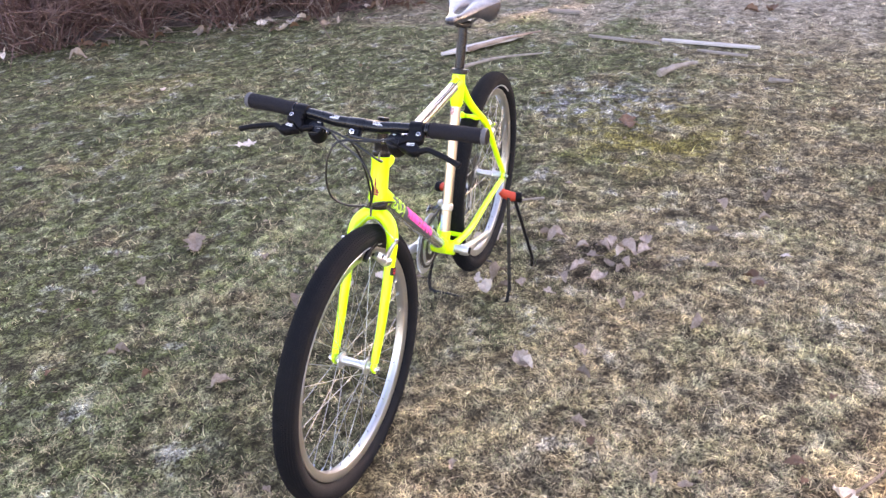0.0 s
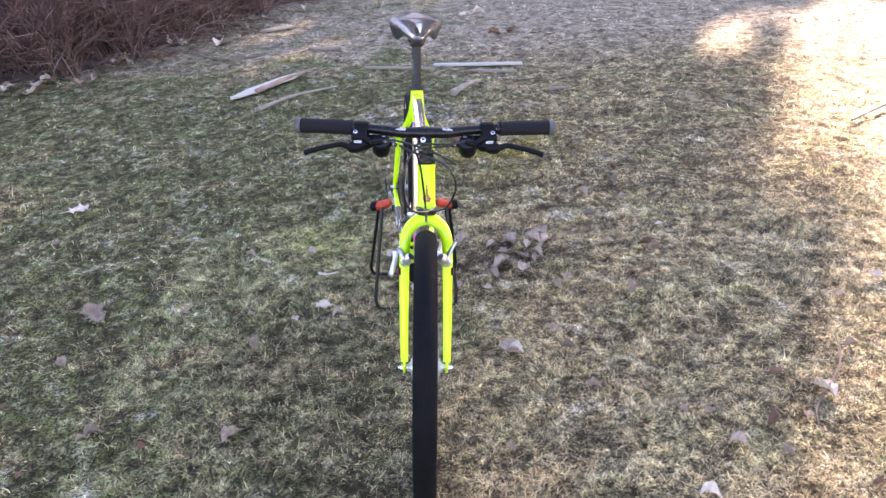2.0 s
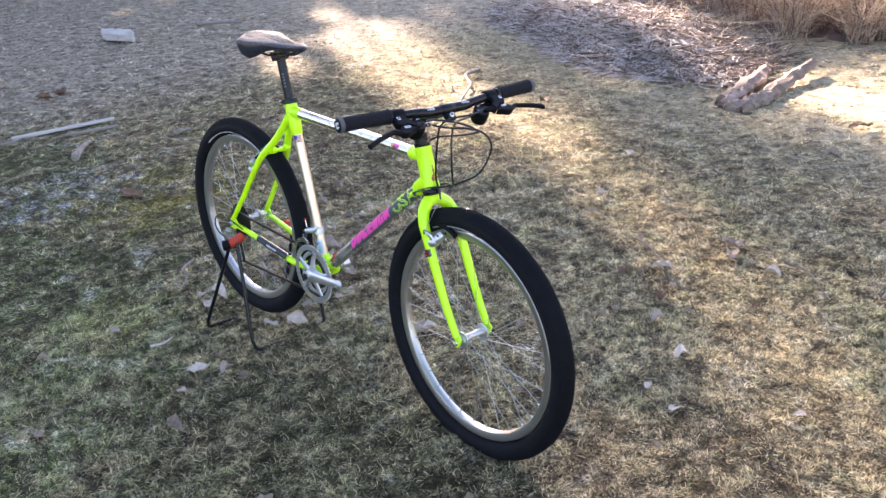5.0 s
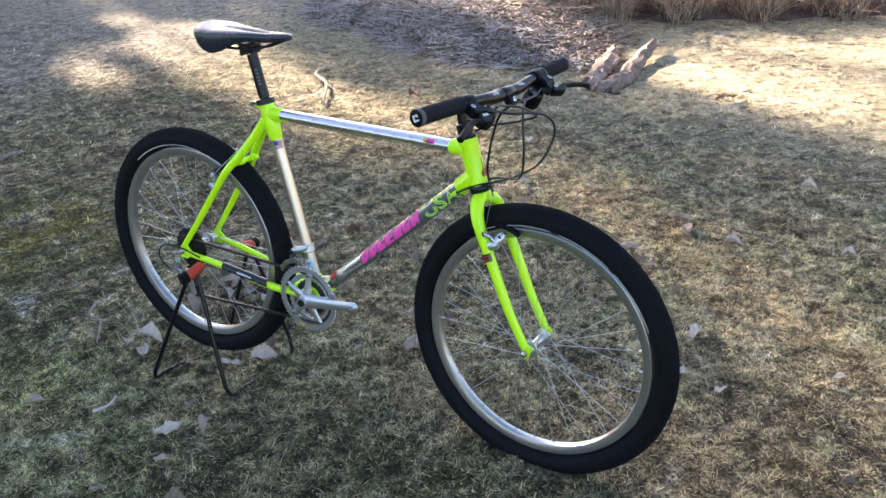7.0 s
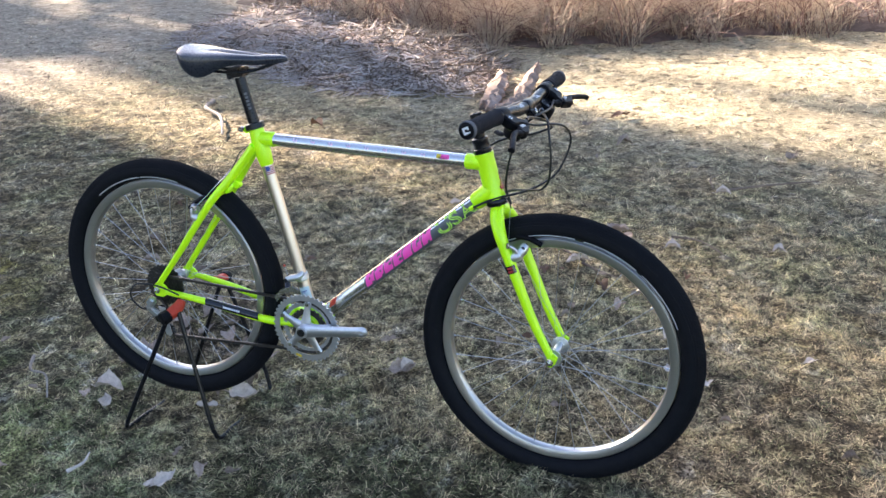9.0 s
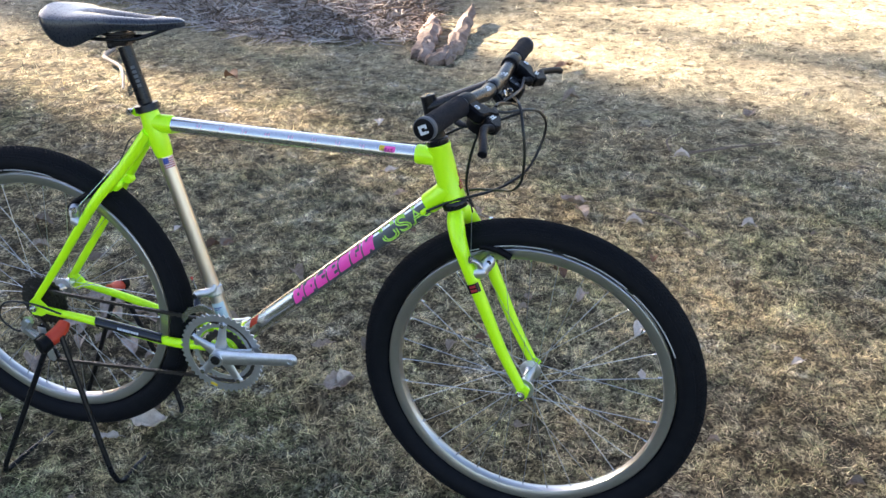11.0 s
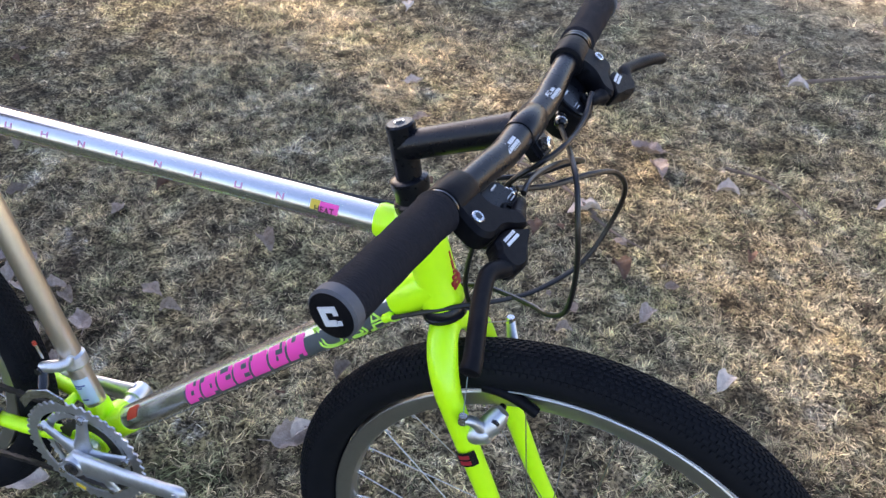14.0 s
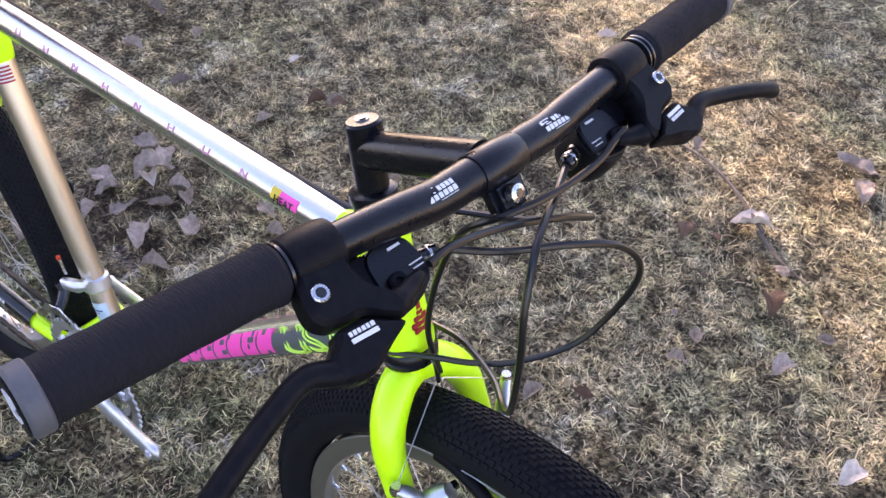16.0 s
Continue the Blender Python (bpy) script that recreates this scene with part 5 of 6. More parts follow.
# chain stay guard, fork leg squares
ca, cb = Vector((-0.360, -0.0475, 0.330)), Vector((-0.510, -0.0587, 0.3590))
g = band("chain_stay_guard", ca, cb - ca, 0.0112, GLOSSY, bike, [(0.0, (cb - ca).length, -12, 135, 0.010)], "black glossy guard strip with pale print", 0.0014)
band("guard_print", ca, cb - ca, 0.0126, WHITE, g, [(0.050 + 0.0062 * i, 0.0542 + 0.0062 * i, 14, 36, 0.001) for i in range(8)], "pale printed bars", 0.0008)
for sgn in (-1, 1):
    q = Vector((0.336, sgn * 0.0545, 0.547))
    fw = Vector((0.352 - 0.32, 0, 0.508 - 0.588)).normalized()
    a0 = q - fw * 0.010
    up = Vector((-fw.z, 0, fw.x))
    rings = []
    for i in range(7):
        b = radians(-55 + 110 * i / 6)
        d = Vector((0, sgn, 0)) * math.cos(b) + up * math.sin(b)
        rings.append([a0 + d * 0.0146, a0 + fw * 0.019 + d * 0.0143, a0 + fw * 0.019 + d * 0.0153, a0 + d * 0.0156])
    part("fork_print", Shape().rings(rings), GLOSSY, fork, "small dark square print with red bars")
    s = Shape()
    for k0, k1 in ((0.003, 0.008), (0.011, 0.016)):
        rings = []
        for i in range(4):
            b = radians(-20 + 45 * i / 3)
            d = Vector((0, sgn, 0)) * math.cos(b) + up * math.sin(b)
            rings.append([a0 + fw * k0 + d * 0.0152, a0 + fw * k1 + d * 0.0152, a0 + fw * k1 + d * 0.0160, a0 + fw * k0 + d * 0.0160])
        s.rings(rings)
    part("fork_print_bars", s, CRIMSON, fork)

# ---- rear stand: two black steel hoops that cross below red rubber hooks ----
stand = thing("bike_stand", "black steel hoop stand with red rubber hooks under the chain stays", "bike stand")
PIVOT = {}
for sgn in (-1, 1):
    PIVOT[sgn] = (LEAN @ Vector((-0.572, sgn * 0.102, 0.347)))
for name, xr, xl, k in (("rear_hoop", -0.757, -0.768, -1), ("front_hoop", -0.465, -0.478, 1)):
    r, l = PIVOT[-1] + Vector((0.010 * k, -0.022 if k < 0 else -0.010, 0)), PIVOT[1] + Vector((0.010 * k, 0.022 if k < 0 else 0.010, 0))
    yr, yl = (-0.208, 0.132) if k < 0 else (-0.176, 0.126)
    fr, fl = Vector((xr, yr, height(xr, yr) + 0.007)), Vector((xl, yl, height(xl, yl) + 0.005))
    up_r, up_l = (r - fr).normalized(), (l - fl).normalized()
    along = (fl - fr).normalized()
    p = [r, r.lerp(fr, 0.5), fr + up_r * 0.055] + [fr + up_r * 0.03 + along * 0.004, fr + up_r * 0.010 + along * 0.012, fr + along * 0.034, fr + along * 0.085 - Vector((0, 0, 0.004)), fr.lerp(fl, 0.5) - Vector((0, 0, 0.016))]
    p += [fl - along * 0.095 - Vector((0, 0, 0.018)), fl - along * 0.034 - Vector((0, 0, 0.015)), fl + up_l * 0.004 - along * 0.010 - Vector((0, 0, 0.006)), fl + up_l * 0.03 - along * 0.004, fl + up_l * 0.055, l.lerp(fl, 0.5), l]
    part(name, Shape().tube(spline(p, 4), 0.0062, 12), BLACK, stand, "black painted steel tube hoop")
for sgn in (-1, 1):
    c = PIVOT[sgn]
    hook = Shape().tube([c + Vector((0, -sgn * 0.020, 0.016)), c + Vector((0, -sgn * 0.008, 0.008)), c + Vector((-0.004, sgn * 0.012, 0.0)), c + Vector((-0.010, sgn * 0.030, -0.004))], [0.0120, 0.0150, 0.0165, 0.0150], 20)
    h = part("rubber_hook", hook, RED, stand, "red rubber hook with a black end cap")
    part("end_cap", Shape().tube([c + Vector((-0.009, sgn * 0.028, -0.004)), c + Vector((-0.010, sgn * 0.030, -0.004)), c + Vector((-0.013, sgn * 0.048, -0.006)), c + Vector((-0.014, sgn * 0.051, -0.006))], [0.0150, 0.0180, 0.0180, 0.0140], 20), PLASTIC, h, "black plastic end cap")

# ---- fallen leaves ----
def leaf_mesh(kind, mat, seed):
    """A dried leaf: broad, folded, oak-lobed or torn outline, cupped and crumpled, with a sunken midrib and a stalk."""
    rng = random.Random(seed)
    n = 24 if kind == "oak" else 14
    fold, roll, arch, twist = rng.uniform(0.15, 0.5), rng.uniform(0.8, 2.4), rng.uniform(-1.2, 1.0), rng.uniform(-0.9, 0.9)
    if kind == "oak":
        fold, roll, arch, twist = 0.10, 0.25, 0.15, 0.1
    if kind == "folded":
        fold, roll = 0.9, 1.2
    cols = (-1, -0.82, -0.58, -0.3, -0.07, 0.07, 0.3, 0.58, 0.82, 1)
    top, low = [], []
    for i in range(n + 1):
        u = i / n
        w = 0.31 * math.sin(math.pi * u ** 0.88) ** 0.72 * (1.08 - 0.22 * u) if 0 < u < 1 else 0.0
        if kind == "oak":
            w = 0.33 * math.sin(math.pi * u ** 0.85) ** 0.6 * (0.48 + 0.52 * math.sin(u * math.pi * 4.5) ** 2) if 0 < u < 1 else 0.0
        if kind == "torn":
            w *= 0.75 + 0.35 * math.sin(7 * u + seed)
        w = max(w, 0.012)
        for q in cols:
            rag = 1 + (rng.uniform(-0.10, 0.07) if abs(q) > 0.9 else 0.0)
            x, y = u - 0.5, q * w * rag
            z = fold * abs(y) + roll * y * y * (1.0 if q > 0 else 0.5) + arch * x * x + twist * x * y
            z += 0.14 * noise.noise(Vector((x * 4.5 + seed * 3.1, y * 4.5, seed))) + 0.05 * noise.noise(Vector((x * 9, y * 11 + seed, 2.0))) * (0.4 + abs(q))
            z -= 0.016 if abs(q) < 0.1 else 0
            top.append((x, y, z + 0.005)), low.append((x, y, z - 0.005))
    k, m = len(cols), len(top)
    zmin = min(p[2] for p in low)
    s = Shape()
    s.v = [(x, y, z - zmin) for x, y, z in top + low]
    for i in range(n):
        for j in range(k - 1):
            a = i * k + j
            s.f += [(a, a + k, a + k + 1, a + 1), (m + a, m + a + 1, m + a + k + 1, m + a + k)]
        for j in (0, k - 1):
            a = i * k + j
            s.f.append((a, m + a, m + a + k, a + k) if j else (a + k, m + a + k, m + a, a))
    for i in (0, n):
        for j in range(k - 1):
            a = i * k + j
            s.f.append((a, a + 1, m + a + 1, m + a) if i == 0 else (a + 1, a, m + a, m + a + 1))
    z0 = s.v[4][2]
    s.tube([(-0.49, 0, z0), (-0.62, 0.03, z0 + 0.03), (-0.76, 0.09, z0 + 0.02)], [0.014, 0.011, 0.008], 5)
    return s.mesh("leaf", mat, 60)


LEAVES = {}
for nm, mt in (("grey", LEAF), ("dusty", DUSTLEAF), ("pale", PALELEAF), ("rust", RUSTLEAF)):
    LEAVES[nm] = [leaf_mesh(kd, mt, sd) for kd, sd in (("broad", 1), ("broad", 2), ("folded", 3), ("torn", 4), ("oak", 5), ("broad", 6), ("torn", 7))]
WORDS = {"dusty": "pale grey-pink crumpled leaf lying on the lawn", "grey": "dry curled grey-brown leaf lying on the lawn", "pale": "bleached pale curled leaf lying on the grass", "rust": "rust-brown dry leaf lying on the lawn"}


def leaf(x, y, size, look_of="grey", shape=0, turn=0.0, tilt=0.0, label=""):
    m = pose(x, y, height(x, y) + 0.016, tilt, tilt * 0.6, turn) @ Matrix.Scale(size, 4)
    solid("dry_leaf", LEAVES[look_of][shape], None, label or WORDS[look_of], "leaf", m, "fallen leaves")


def leaves_at(look_of, rows, label=""):
    """rows: place, size, mesh number, turn."""
    for x, y, size, shape, turn in rows:
        leaf(x, y, size, look_of, shape, turn, 6 * math.sin(turn), label)


leaf(0.22, 1.160, 0.086, "pale", 5, 200, 14, "bleached pinkish-white leaf caught on a thin stick")
leaf(-0.53, -1.21, 0.150, "grey", 4, 35, 3, "grey lobed oak leaf lying flat on the moss")
leaf(-1.56, -1.64, 0.125, "pale", 4, 150, 4, "bleached lobed oak leaf on the moss")
leaf(-2.33, 0.19, 0.150, "rust", 4, 20, 6, "rust-brown lobed oak leaf beside a lichen patch")
# the drift beside the stand
leaves_at("dusty", ((-1.00, 0.50, 0.078, 0, 10), (-0.94, 0.51, 0.070, 5, 140), (-0.90, 0.45, 0.092, 1, 60), (-0.82, 0.46, 0.052, 2, 40), (-0.99, 0.37, 0.078, 3, 200), (-0.86, 0.34, 0.070, 6, 80), (-0.94, 0.35, 0.062, 1, 250),
                    (-0.90, 0.28, 0.056, 2, 300), (-0.75, 0.31, 0.082, 5, 310), (-0.69, 0.39, 0.072, 0, 140), (-0.65, 0.27, 0.058, 2, 35), (-0.96, 0.17, 0.084, 1, 120), (-0.60, 0.13, 0.062, 3, 20), (-0.55, 0.25, 0.056, 6, 60)))
leaves_at("grey", ((-0.62, 0.54, 0.066, 3, 170), (-0.54, 0.50, 0.050, 1, 20), (-1.02, 0.11, 0.056, 0, 120), (-0.63, 0.04, 0.080, 1, 150), (-0.88, 0.76, 0.052, 3, 90), (-1.17, 0.73, 0.060, 0, 60), (-1.41, 0.74, 0.074, 5, 200),
                   (-1.52, 0.90, 0.074, 1, 10), (-1.33, 0.91, 0.050, 2, 110), (-0.81, 0.40, 0.060, 0, 220), (-0.78, 0.45, 0.055, 5, 330), (-0.52, 0.09, 0.058, 1, 270)))
leaves_at("pale", ((-0.89, 0.43, 0.060, 2, 160), (-0.51, 0.03, 0.088, 0, 20), (-0.93, -0.06, 0.086, 2, 15), (-0.89, -0.12, 0.060, 0, 130), (-0.60, -0.03, 0.064, 6, 200), (-0.49, -0.36, 0.066, 0, 75)))
leaves_at("rust", ((-0.83, 0.89, 0.060, 2, 250), (-0.78, 0.92, 0.052, 3, 40), (0.35, 0.97, 0.068, 1, 300), (0.20, 0.56, 0.038, 0, 10), (0.12, 1.06, 0.062, 3, 100), (-1.70, 2.62, 0.100, 2, 160), (-0.01, 3.24, 0.120, 3, 30), (-5.02, 0.76, 0.15, 0, 0), (-4.95, 0.62, 0.12, 5, 70)))
leaves_at("dusty", ((-0.11, 0.28, 0.085, 0, 40), (-0.42, -0.30, 0.052, 1, 100), (0.44, 0.84, 0.054, 1, 60), (0.31, 1.49, 0.098, 0, 170), (0.35, 1.42, 0.080, 5, 120), (-0.42, -0.46, 0.048, 3, 210), (-0.99, -0.10, 0.054, 3, 300), (-0.96, -0.46, 0.052, 5, 50)))
leaves_at("grey", ((-0.23, 0.43, 0.050, 3, 200), (-0.45, 0.76, 0.072, 1, 320), (-0.97, -0.71, 0.045, 2, 60), (-0.24, -0.57, 0.066, 2, 20), (0.25, -0.55, 0.070, 5, 130),
                   (-0.20, -1.21, 0.060, 0, 40), (0.20, -0.97, 0.055, 1, 110), (-0.51, -0.87, 0.050, 3, 20), (-0.54, -0.25, 0.044, 6, 280), (-0.10, 0.47, 0.050, 2, 80), (-0.21, 0.45, 0.040, 6, 10)))
leaves_at("grey", ((0.28, 0.81, 0.042, 0, 300), (0.13, 0.51, 0.046, 2, 80), (0.33, 1.07, 0.045, 3, 330), (0.47, 0.96, 0.036, 0, 20), (0.38, 0.24, 0.045, 6, 10),
                   (0.00, 1.34, 0.050, 2, 100), (-0.34, 1.45, 0.064, 3, 30), (0.94, 2.62, 0.085, 0, 60), (0.12, 2.67, 0.090, 1, 20), (1.43, 1.76, 0.087, 5, 200), (1.12, 0.23, 0.042, 2, 200), (-0.15, 3.01, 0.086, 6, 60), (-0.79, 0.92, 0.060, 0, 90)))
leaves_at("pale", ((0.54, 1.38, 0.060, 2, 10), (0.92, 1.45, 0.052, 1, 0), (1.03, 0.66, 0.046, 3, 30), (0.64, 0.51, 0.036, 0, 100), (0.76, 0.47, 0.042, 6, 60), (0.67, 2.03, 0.064, 2, 5), (-0.69, 2.16, 0.070, 3, 110), (-0.44, 1.63, 0.060, 0, 30),
                   (-1.03, 1.00, 0.042, 3, 80), (-0.10, 0.30, 0.050, 2, 60), (0.62, 0.71, 0.056, 1, 60), (-2.31, -2.74, 0.060, 0, 30), (-4.13, -2.87, 0.140, 0, 10), (-5.25, -1.74, 0.17, 5, 0), (-5.74, -2.20, 0.11, 2, 60)))
leaves_at("pale", ((-5.86, 0.40, 0.11, 0, 20), (-5.88, 0.55, 0.12, 2, 100), (-6.30, 2.62, 0.12, 1, 60), (-0.52, -0.38, 0.050, 3, 10)))
rng = random.Random(5)
for i in range(110):
    a, d = rng.uniform(0, 6.283), 0.5 + 3.6 * rng.random() ** 0.8
    leaf(-0.6 + d * math.cos(a), 0.7 + d * math.sin(a), rng.uniform(0.018, 0.042), rng.choice(("grey", "grey", "rust")), rng.choice((0, 1, 2, 3, 6)), rng.uniform(0, 360), rng.uniform(-12, 12))


# ---- sticks, boards, bark ----
def stick(points, r, label, name="stick", mat=None, taper=0.4):
    p = spline([(x, y, height(x, y) + r * 0.8 + 0.010 + z) for x, y, z in points], 5)
    n = len(p)
    rad = [r * (1 - (1 - taper) * i / (n - 1)) * (1 + 0.15 * math.sin(i * 1.9)) for i in range(n)]
    o = p[0].copy()
    solid(name, Shape().tube([q - o for q in p], rad, 8), mat or TWIG, label, "stick", Matrix.Translation(o), "sticks on the lawn")


def board(a, b, width, thick, label, mat=WOOD, name="board", seed=0):
    """A split, weathered length of wood with ragged ends."""
    rg = random.Random(seed)
    a, b = Vector((*a, 0)), Vector((*b, 0))
    ln = (b - a).length
    rings = []
    for i in range(13):
        u = i / 12
        w = width * (0.25 + 0.75 * min(1, u * 4) * min(1, (1 - u) * 5)) * rg.uniform(0.85, 1.1) / 2
        h = thick * rg.uniform(0.85, 1.1) / 2
        off = rg.uniform(-0.06, 0.06) * width
        rings.append([Vector((u * ln, off + y * w, z * h)) for y, z in ((-1, -0.7), (-0.5, -1), (0.6, -1), (1, -0.5), (0.9, 0.6), (0.3, 1), (-0.4, 0.8), (-1, 0.3))])
    m = axes((a.x, a.y, height(a.x, a.y) + thick * 0.5 + 0.006), b - a, Vector((0, 0, 1)).cross(b - a))
    solid(name, Shape().rings(rings), mat, label, "wood", m, smooth=25)


board((-4.04, 0.10), (-3.93, 0.74), 0.034, 0.024, "weathered pale plank lying in the moss", mat=PALEWOOD, seed=1)
# dark strip, wider than the plank, put in as the shade below it
board((-4.07, 0.08), (-3.99, 0.70), 0.050, 0.012, "dark strip for the shade under a plank", mat=BARK, seed=9)
board((-3.80, 0.36), (-3.71, 0.68), 0.028, 0.018, "half-rotted grey lath beside a plank", seed=4)
board((-4.06, -0.41), (-3.92, 0.10), 0.028, 0.020, "half-rotted grey plank sunk in the grass", seed=2)
board((-3.40, -1.27), (-3.98, -0.88), 0.105, 0.022, "pale split slab of wood lying on the lawn", mat=PALEWOOD, seed=3)
stick([(-3.52, -1.12, 0.004), (-3.80, -0.95, 0.012), (-4.12, -0.78, 0)], 0.018, "dark bark strip along the split slab", mat=BARK)
stick([(-3.10, -1.03, 0), (-3.32, -0.84, 0.005), (-3.53, -0.60, 0)], 0.013, "thin bare stick on the moss", mat=WOOD)
stick([(-3.20, 0.21, 0), (-3.33, 0.30, 0.012), (-3.46, 0.40, 0)], 0.024, "short broken piece of branch", mat=WOOD)
stick([(-3.20, 0.83, 0), (-3.18, 0.96, 0)], 0.016, "short grey twig end", mat=WOOD)
board((-4.86, -0.92), (-4.80, -0.65), 0.06, 0.03, "short grey wood fragment", seed=6)
board((-5.70, -1.45), (-5.85, -1.15), 0.08, 0.03, "pale wood fragment at the hedge's foot", seed=7)
board((-7.20, 1.96), (-6.72, 2.08), 0.14, 0.12, "short pale log lying far out on the lawn", mat=PALEWOOD, name="log", seed=8)
stick([(-2.71, 3.01, 0), (-2.64, 2.90, 0.02), (-2.60, 2.78, 0.02), (-2.42, 2.66, 0.012), (-2.30, 2.52, 0.008), (-2.17, 2.33, 0)], 0.016, "bleached crooked stick on the lit lawn", mat=WOOD)
stick([(-7.0, 2.9, 0), (-6.8, 3.12, 0), (-6.55, 3.2, 0)], 0.025, "grey stick far out on the lawn", mat=WOOD)
stick([(0.25, 1.15, 0.010), (0.13, 1.24, 0.012), (0.03, 1.29, 0.010), (-0.09, 1.33, 0.004), (-0.20, 1.44, 0.0)], 0.0048, "thin brown twig that ends under a pale leaf")
stick([(0.24, 1.15, 0.004), (0.31, 1.10, 0.006), (0.38, 1.08, 0.0)], 0.005, "short dark twig beside a pale leaf")
stick([(0.62, 2.10, 0), (0.60, 2.20, 0.01), (0.66, 2.32, 0)], 0.005, "thin curved twig in the grass")
stick([(-1.31, 0.02, 0.004), (-1.24, -0.06, 0.012), (-1.17, -0.07, 0.014), (-1.09, -0.15, 0)], 0.0058, "thin bent twig lying in the grass", mat=WOOD)
stick([(-0.77, -0.41, 0.004), (-0.75, -0.37, 0.006), (-0.765, -0.33, 0.002)], 0.0052, "short pale straw-coloured twig on the moss", mat=PALEWOOD)
stick([(0.66, 2.07, 0.006), (0.86, 2.16, 0.012), (1.06, 2.28, 0.006)], 0.007, "thin straw-coloured twig in the grass")
stick([(0.52, 1.50, 0), (0.64, 1.46, 0.01), (0.76, 1.34, 0)], 0.005, "thin curved twig in the grass")
# slabs of pine bark, some leaning on others
def bark(a, b, width, thick, lift, seed, label):
    """A ragged, slightly hollow slab with a splintered end, raised by lift at its far end."""
    rg = random.Random(seed)
    A, B = Vector((*a, height(*a) + 0.012)), Vector((*b, height(*b) + 0.012 + lift))
    ln, rings = (B - A).length, []
    for i in range(17):
        u = i / 16
        k = (0.30 + 0.70 * min(1, u * 6) * min(1, (1 - u) * 3.5)) * rg.uniform(0.75, 1.12)
        off = width * rg.uniform(-0.10, 0.10)
        row = [Vector((u * ln + rg.uniform(-0.01, 0.01), off + width * 0.5 * k * q, thick * (0.9 - 0.8 * q * q) + thick * rg.uniform(-0.35, 0.35))) for q in (-1, -0.62, -0.25, 0.1, 0.5, 1)]
        rings.append(row + [p - Vector((0, 0, thick * rg.uniform(0.5, 0.9))) for p in reversed(row)])
    solid("bark_slab", Shape().rings(rings), BARK, label, "bark", axes(A, B - A, Vector((0, 0, 1)).cross(B - A)), "bark slabs", smooth=20)


bark((-0.82, 3.20), (-0.99, 4.02), 0.13, 0.030, 0.05, 11, "curled slab of reddish pine bark")
bark((-0.67, 3.18), (-0.79, 4.24), 0.11, 0.030, 0.06, 12, "long slab of pine bark leaning on another")
bark((-0.76, 3.16), (-0.66, 3.48), 0.13, 0.036, 0.02, 13, "broad broken bark slab")
bark((-1.04, 3.88), (-1.27, 4.41), 0.07, 0.026, 0.06, 14, "pale bark splinter lying on the lawn")
bark((-0.88, 3.26), (-0.86, 3.56), 0.09, 0.030, 0.03, 17, "short broken bark slab in the heap")


# ---- thicket, reeds and brush at the lawn's edges ----
def strands(name, roots, length, spread_of, r, mat, seed, label, category, droop=0.4, rise=0.9):
    """Many thin three-sided stems that rise, lean and droop."""
    rg = np.random.default_rng(seed)
    n = len(roots)
    az = rg.uniform(0, 2 * np.pi, n)
    ln = length * rg.uniform(0.45, 1.2, n)
    lean = np.abs(rg.normal(0, spread_of, n))
    rad = r * rg.uniform(0.5, 1.3, n)
    K = 4
    P = np.zeros((n, K, 3))
    P[:, 0] = roots
    for k in range(1, K):
        th = lean + droop * (k / (K - 1)) ** 1.5 * rg.uniform(0.4, 1.6, n)
        a = az + rg.normal(0, 0.25, n)
        step = ln / (K - 1)
        P[:, k] = P[:, k - 1] + np.stack([np.cos(a) * np.sin(th) * step, np.sin(a) * np.sin(th) * step, np.cos(th) * step * rise], -1)
    P[:, :, 2] = np.maximum(P[:, :, 2], 0.004)
    vs = np.zeros((n, K, 3, 3))
    for j in range(3):
        b = 2 * np.pi * j / 3
        o = np.stack([-np.sin(az) * np.cos(b), np.cos(az) * np.cos(b), np.full(n, np.sin(b))], -1)
        for k in range(K):
            vs[:, k, j] = P[:, k] + o * (rad * (1 - 0.75 * k / (K - 1)))[:, None]
    base = (np.arange(n) * K * 3)[:, None]
    fs = []
    for k in range(K - 1):
        for j in range(3):
            fs.append(base + np.array([[k * 3 + j, k * 3 + (j + 1) % 3, k * 3 + 3 + (j + 1) % 3, k * 3 + 3 + j]]))
    tagged(new(name, joined(name, vs.reshape(-1, 3), np.concatenate(fs), mat)), label, category, kind="stuff")


def edge_roots(line, depth, n, seed):
    """Points behind a line of the plan, thicker at its foot."""
    rg = np.random.default_rng(seed)
    line = np.array(line, float)
    seg = rg.integers(0, len(line) - 1, n)
    u = rg.uniform(0, 1, n)
    p = line[seg] * (1 - u[:, None]) + line[seg + 1] * u[:, None]
    d = line[seg + 1] - line[seg]
    nor = np.stack([d[:, 1], -d[:, 0]], -1) / np.linalg.norm(d, axis=1)[:, None]
    p = p + nor * (depth * rg.uniform(0, 1, n) ** 1.3 + 0.22 * np.sin(7 * u + seg))[:, None]
    return np.concatenate([p, np.zeros((n, 1))], -1)


HEDGE = [(-13.5, 2.3), (-10.2, 0.45), (-8.2, -0.75), (-6.8, -1.66), (-6.0, -1.95), (-5.5, -2.2), (-4.9, -2.55), (-4.4, -2.95), (-3.9, -3.85), (-3.35, -4.26), (-2.6, -5.2), (-1.5, -7.0)]


